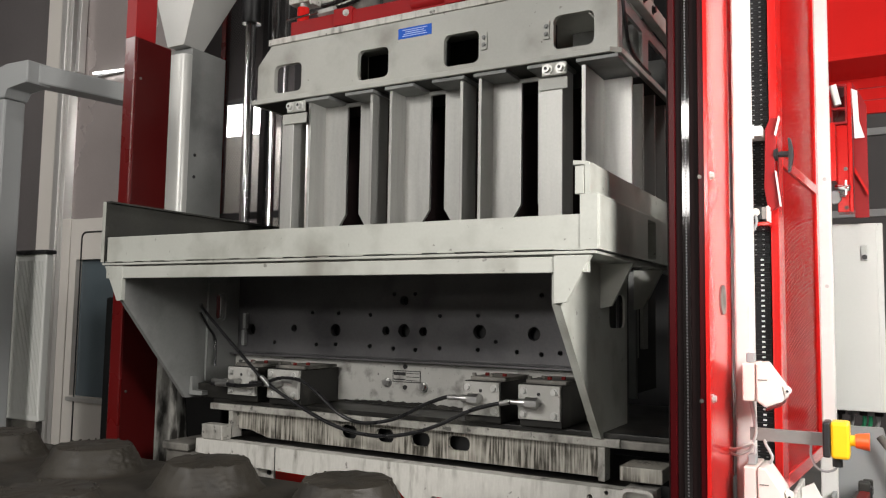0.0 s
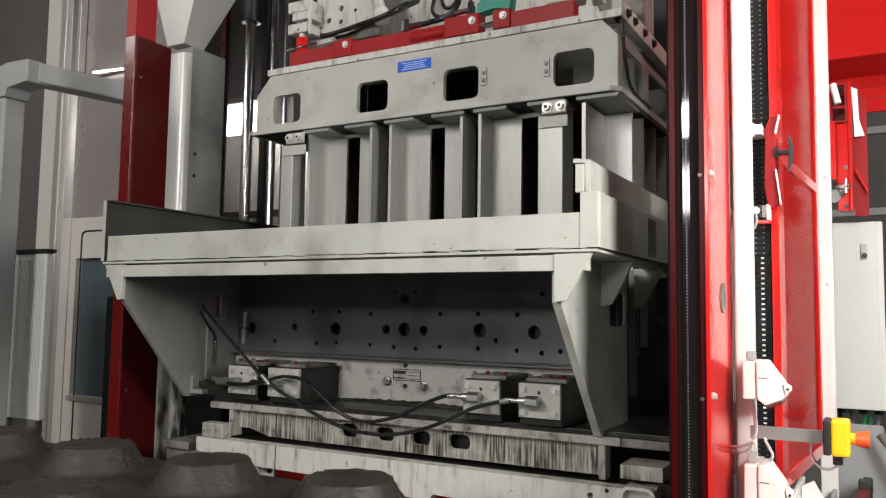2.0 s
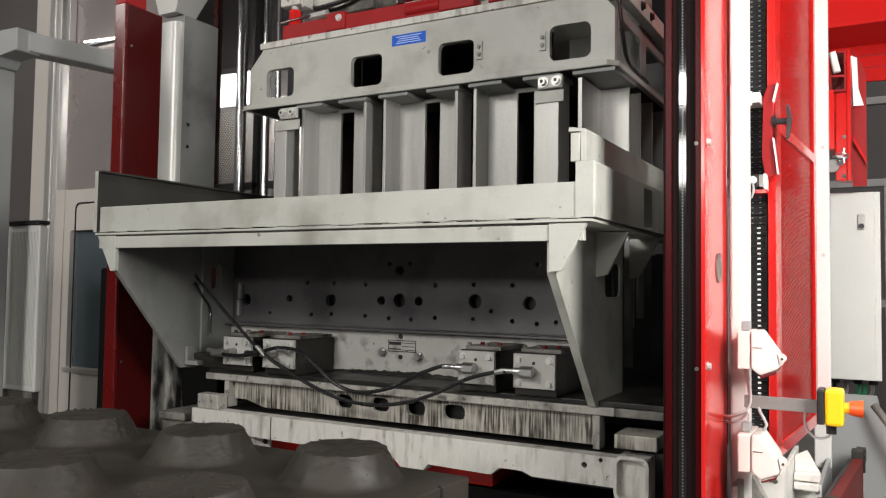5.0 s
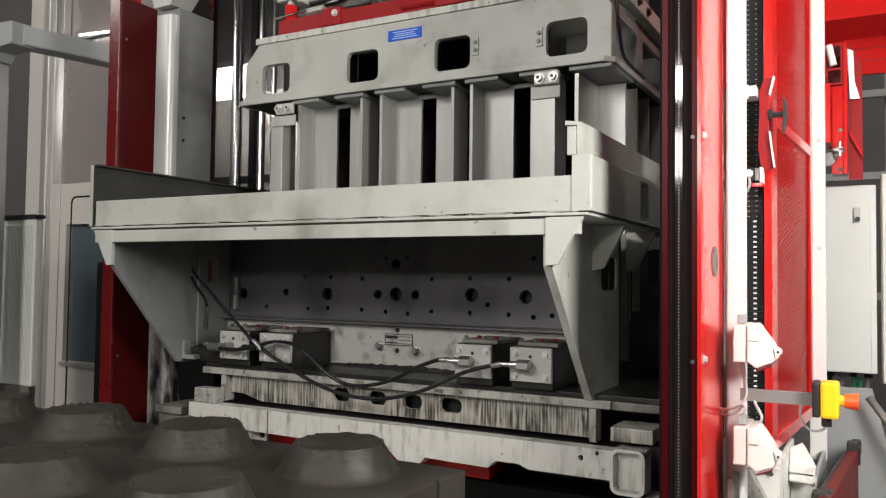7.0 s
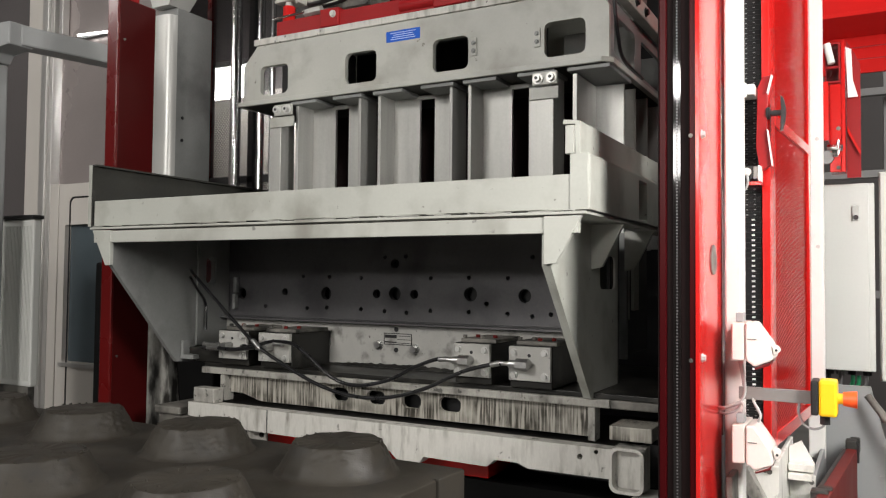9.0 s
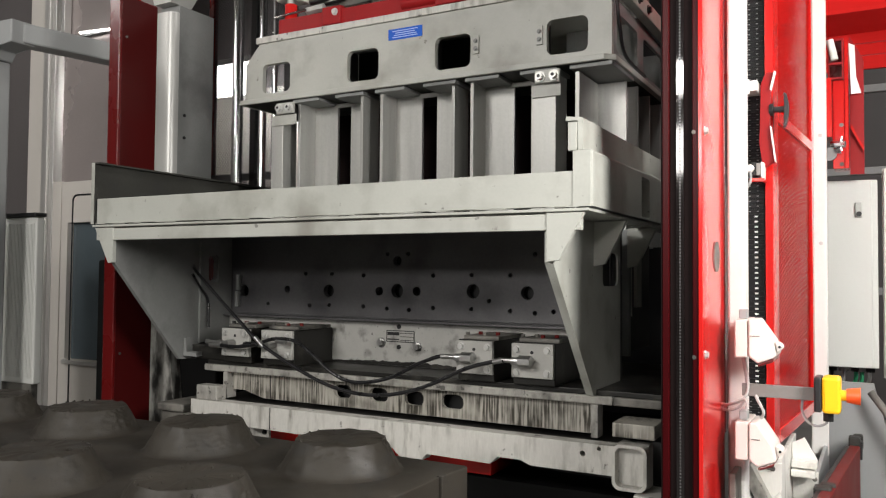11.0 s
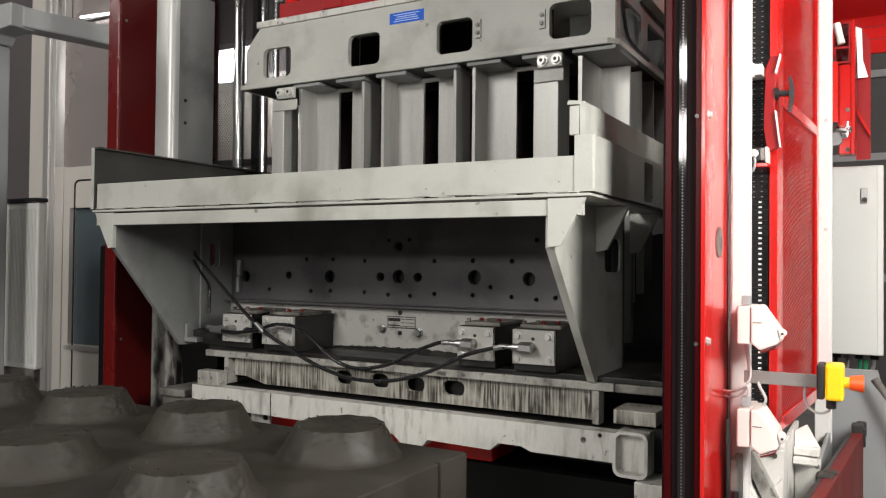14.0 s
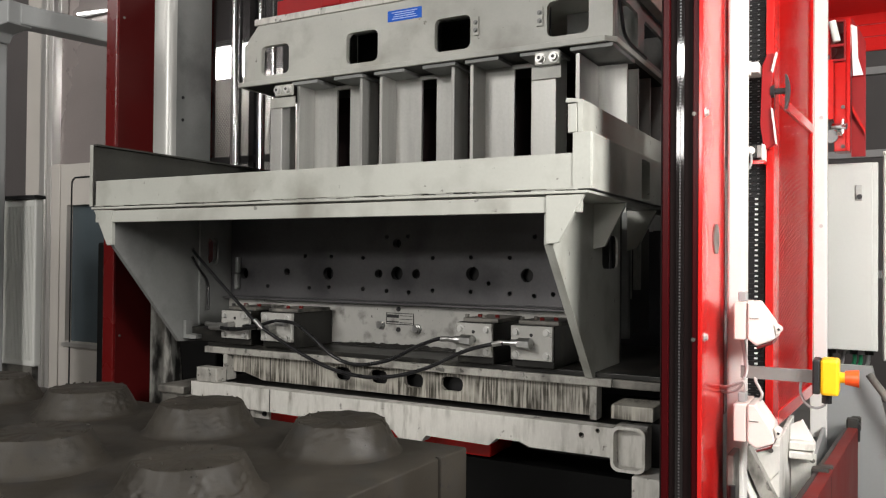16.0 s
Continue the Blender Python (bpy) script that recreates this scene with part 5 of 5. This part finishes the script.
part("front_cover", prism(bmesh.new(), cover, "z", 1.55, 2.72), SHEET, sc, "light grey rounded cover", smooth=True)
fn = bmesh.new()
lo = [(-2.985, 2.575), (-2.875, 2.575), (-2.875, 2.70), (-2.985, 2.70)]
hi = [(-3.09, 2.54), (-2.73, 2.54), (-2.73, 2.84), (-3.09, 2.84)]
va, vb = [fn.verts.new((*p, 2.765)) for p in lo], [fn.verts.new((*p, 3.15)) for p in hi]
fn.faces.new(va), fn.faces.new(vb[::-1])
for i in range(4):
    fn.faces.new((va[i], vb[i], vb[(i + 1) % 4], va[(i + 1) % 4]))
part("funnel", fn, SHEET, sc, "pale funnel")
for z in (2.245, 2.14):
    part("hole_plug", rod(bmesh.new(), (-2.861, 2.655, z), (-2.857, 2.655, z), 0.008, 10), BLACK, sc)

# guide rods and mesh guard
for x, y, r in ((-3.045, 3.20, 0.030), (-2.868, 3.20, 0.022), (-2.742, 3.15, 0.014)):
    g = thing("guide_rod", (x, y, 0.0), "polished steel guide rod", "guide rod", "guide rods")
    part("rod", rod(bmesh.new(), (x, y, 0.0), (x, y, 4.2), r, 24), CHROME, g, smooth=True)
    if r > 0.025:
        part("collar", rod(bmesh.new(), (x, y, 3.10), (x, y, 3.30), r + 0.022, 24), BLACK, g, "black collar", smooth=True)
gd = thing("mesh_guard", (-3.0, 3.3, 1.7), "black framed perforated guard behind the guide rods", "guard")
for x0, x1, mt in ((-3.36, -3.325, DARK_RED), (-3.04, -3.00, BLACK), (-2.80, -2.74, BLACK)):
    part("frame_bar", bx(x0, x1, 3.29, 3.33, 0.0, 4.2, 0.003), mt, gd)
part("frame_bar", bx(-3.322, -2.81, 3.29, 3.328, 2.02, 2.06, 0.003), BLACK, gd)
lat = bmesh.new()
x0, x1, z0, z1, e = -3.324, -2.80, 1.9, 4.2, 0.0026
for sgn in (1, -1):
    c = -(x1 - x0) * 1.7
    while c < z1 - z0:
        w = x1 - x0
        t0, t1 = max(0, -c / 1.7), min(w, (z1 - z0 - c) / 1.7)
        if t1 > t0:
            pu, qu = (x0 + t0, x0 + t1) if sgn > 0 else (x1 - t0, x1 - t1)
            za, zb, yy = z0 + c + 1.7 * t0, z0 + c + 1.7 * t1, 3.305 + 0.003 * sgn
            f = lat.faces.new([lat.verts.new((pu, yy, za - e)), lat.verts.new((qu, yy, zb - e)), lat.verts.new((qu, yy, zb + e)), lat.verts.new((pu, yy, za + e))])
        c += 0.021
ret = bmesh.ops.extrude_face_region(lat, geom=lat.faces[:])
bmesh.ops.translate(lat, verts=[v for v in ret["geom"] if isinstance(v, bmesh.types.BMVert)], vec=(0, 0.002, 0))
tagged(part("perforated_sheet", lat, BLACK, gd), kind="stuff")
wl = thing("work_light", (-3.5, 3.75, 2.3), "bright rectangular work light behind the guard", "light")
part("housing", bx(-3.82, -3.42, 3.78, 3.84, 2.862, 2.90, 0.006), DUCT, wl)
part("diffuser", bx(-3.81, -3.43, 3.79, 3.83, 2.66, 2.861, 0.01), GLOW, wl, "glowing diffuser")
part("suspension", rod(bmesh.new(), (-3.62, 3.81, 2.90), (-3.62, 3.81, 6.0), 0.008, 8), BLACK, wl)
bp = thing("rear_enclosure", (-3.1, 4.2, 0.0), "pale sheet metal enclosure behind the guard", "enclosure")
part("sheet", bx(-4.2, -2.705, 4.2, 4.24, 0.0, 2.80), DOORW, bp)
# enclosure split at lamp height; the unlit upper half is painted dark
part("upper_sheet", bx(-4.2, -2.705, 4.2, 4.24, 2.804, 4.2), DARKWALL, bp, "dark upper sheet")
# black sheet closing the bay, in place of the darkness behind the machine
ml = solid("bay_backing", bx(-2.77, -0.5, 3.6, 3.7, 0.0, 4.2), BLACK, "black backing for the dark machine bay", "wall", kind="structure")
gf = thing("base_frame", (-2.4, 2.5, 0.0), "grimy grey machine base frame with black panels for the dark void", "frame")
# frame and web in void black: darkness painted, grime only on gusset and shoes
part("frame", bx(-2.62, -2.28, 2.30, 2.60, 0.0, 1.34, 0.01), VOID_BLACK, gf)
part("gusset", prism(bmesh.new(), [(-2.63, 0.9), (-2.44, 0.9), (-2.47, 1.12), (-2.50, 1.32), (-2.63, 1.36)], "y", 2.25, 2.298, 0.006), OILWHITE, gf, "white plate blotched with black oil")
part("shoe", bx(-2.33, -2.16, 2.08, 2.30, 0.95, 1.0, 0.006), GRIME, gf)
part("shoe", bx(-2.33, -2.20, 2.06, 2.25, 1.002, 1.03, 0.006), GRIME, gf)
part("web", bx(-3.05, -2.63, 2.35, 2.45, 0.0, 1.56, 0.01), VOID_BLACK, gf)

# enclosure wall with door, profile and panels
WY = 2.95
ew = thing("enclosure_wall", (-4.3, WY, 0.0), "satin grey enclosure panel between aluminium profiles", "wall", kind="structure")
part("panel", bx(-4.19, -3.2, WY + 0.02, WY + 0.05, 2.03, 4.2), WALLP, ew)
part("panel", bx(-5.6, -4.47, WY + 0.03, WY + 0.06, 0.0, 4.2), DARKWALL, ew)
part("white_strip", bx(-4.468, -4.33, WY - 0.01, WY + 0.05, 0.0, 4.2), DOORW, ew, "cream strip")
for x0, x1, y in ((-4.328, -4.30, -0.02), (-4.298, -4.262, -0.03), (-4.26, -4.225, -0.015)):
    part("profile", bx(x0, x1, WY + y, WY + 0.05, 0.0, 4.2, 0.004), ALU, ew)
part("rail", bx(-4.16, -4.13, WY - 0.03, WY + 0.015, 2.90, 4.2, 0.003), ALU, ew)
part("panel", bx(-3.62, -3.2, WY + 0.02, WY + 0.05, 0.0, 2.028), WALLP, ew)
do = thing("door_1", (-3.9, WY, 0.0), "closed cream enclosure door with a dark window", "door", kind="structure")
dm = sheet_with_holes([(-4.14, 0.05), (-3.63, 0.05), (-3.63, 2.025), (-4.14, 2.025)], [rounded(-4.085, -3.70, 1.01, 1.79, 0.01)], "y", WY - 0.01, WY + 0.03)
part("leaf", dm, DOORW, do)
part("pane", bx(-4.10, -3.69, WY + 0.031, WY + 0.037, 1.0, 1.80), GLASS, do, "dark glass pane")
part("seal", sheet_with_holes(rounded(-4.045, -3.66, 0.70, 1.95, 0.04), [rounded(-4.036, -3.669, 0.709, 1.941, 0.035)], "y", WY - 0.014, WY - 0.0105), BLACK, do)
part("sill", bx(-4.09, -3.69, WY - 0.03, WY - 0.0145, 0.985, 1.008, 0.003), ALU, do)
part("jamb", bx(-4.22, -4.145, WY - 0.015, WY + 0.045, 0.0, 2.03, 0.003), DOORW, do)

du = thing("cable_duct", (-3.25, 2.1, 1.0), "grey plastic cable duct bending into a horizontal arm", "duct")
part("arm", slanted(bmesh.new(), (-3.17, 2.05), (-3.04, 2.57), 0.10, 2.474, 2.560, 0.008), DUCT, du)
part("elbow", prism(bmesh.new(), [(-3.46, 2.42), (-3.33, 2.42), (-3.315, 2.462), (-3.175, 2.468), (-3.175, 2.566), (-3.33, 2.570), (-3.39, 2.558), (-3.438, 2.525), (-3.46, 2.47)], "y", 2.0, 2.11, 0.006), DUCT, du)
part("riser", bx(-3.455, -3.335, 2.005, 2.105, 0.0, 2.419, 0.010), DUCT, du)
lc = thing("side_cabinet", (-3.45, 2.3, 0.0), "grey ribbed metal cabinet with a dark lid", "cabinet")
part("body", bx(-3.80, -3.285, 2.212, 2.25, 1.005, 1.75, 0.006), CABINET, lc)
part("lid", bx(-3.81, -3.275, 2.195, 2.255, 1.751, 1.768, 0.004), BLACK, lc)
for k in range(32):
    part("rib", bx(-3.62 + k * 0.0102, -3.6165 + k * 0.0102, 2.2100, 2.2115, 1.03, 1.72), CABINET, lc)
part("plinth", bx(-3.78, -3.30, 2.215, 2.245, 0.0, 1.004), GRIME, lc)
tl = thing("tube_light", (-3.87, 2.9, 2.8), "bright fluorescent tube fixed to the enclosure panel", "light")
part("tube", rod(bmesh.new(), (-3.99, 2.92, 2.872), (-3.75, 2.93, 2.862), 0.007, 12), TUBE, tl, smooth=True)
part("holder", bx(-4.0, -3.7, 2.945, 2.968, 2.86, 2.875), DUCT, tl)


def motions():
    """The head drops fast at first, then settles slowly while the mould is vibrated."""
    x, y, z = -1.46, 2.7, 1.6
    drop = [(0, 0.162), (0.1, 0.137), (0.2, 0.111), (0.3, 0.093), (0.4, 0.083), (0.5, 0.076), (0.7, 0.066), (1.0, 0.053), (1.5, 0.040), (2.0, 0.033), (2.5, 0.028), (3.0, 0.025),
            (3.5, 0.0195), (4.0, 0.017), (6.5, 0.007), (7.0, 0.005), (7.5, 0.003), (8.0, 0.0025), (9.0, 0.0), (11.5, -0.004), (12.5, -0.005), (16.0, -0.005)]
    walk(HEAD, [(t, pose(x, y, z + d)) for t, d in drop])


motions()
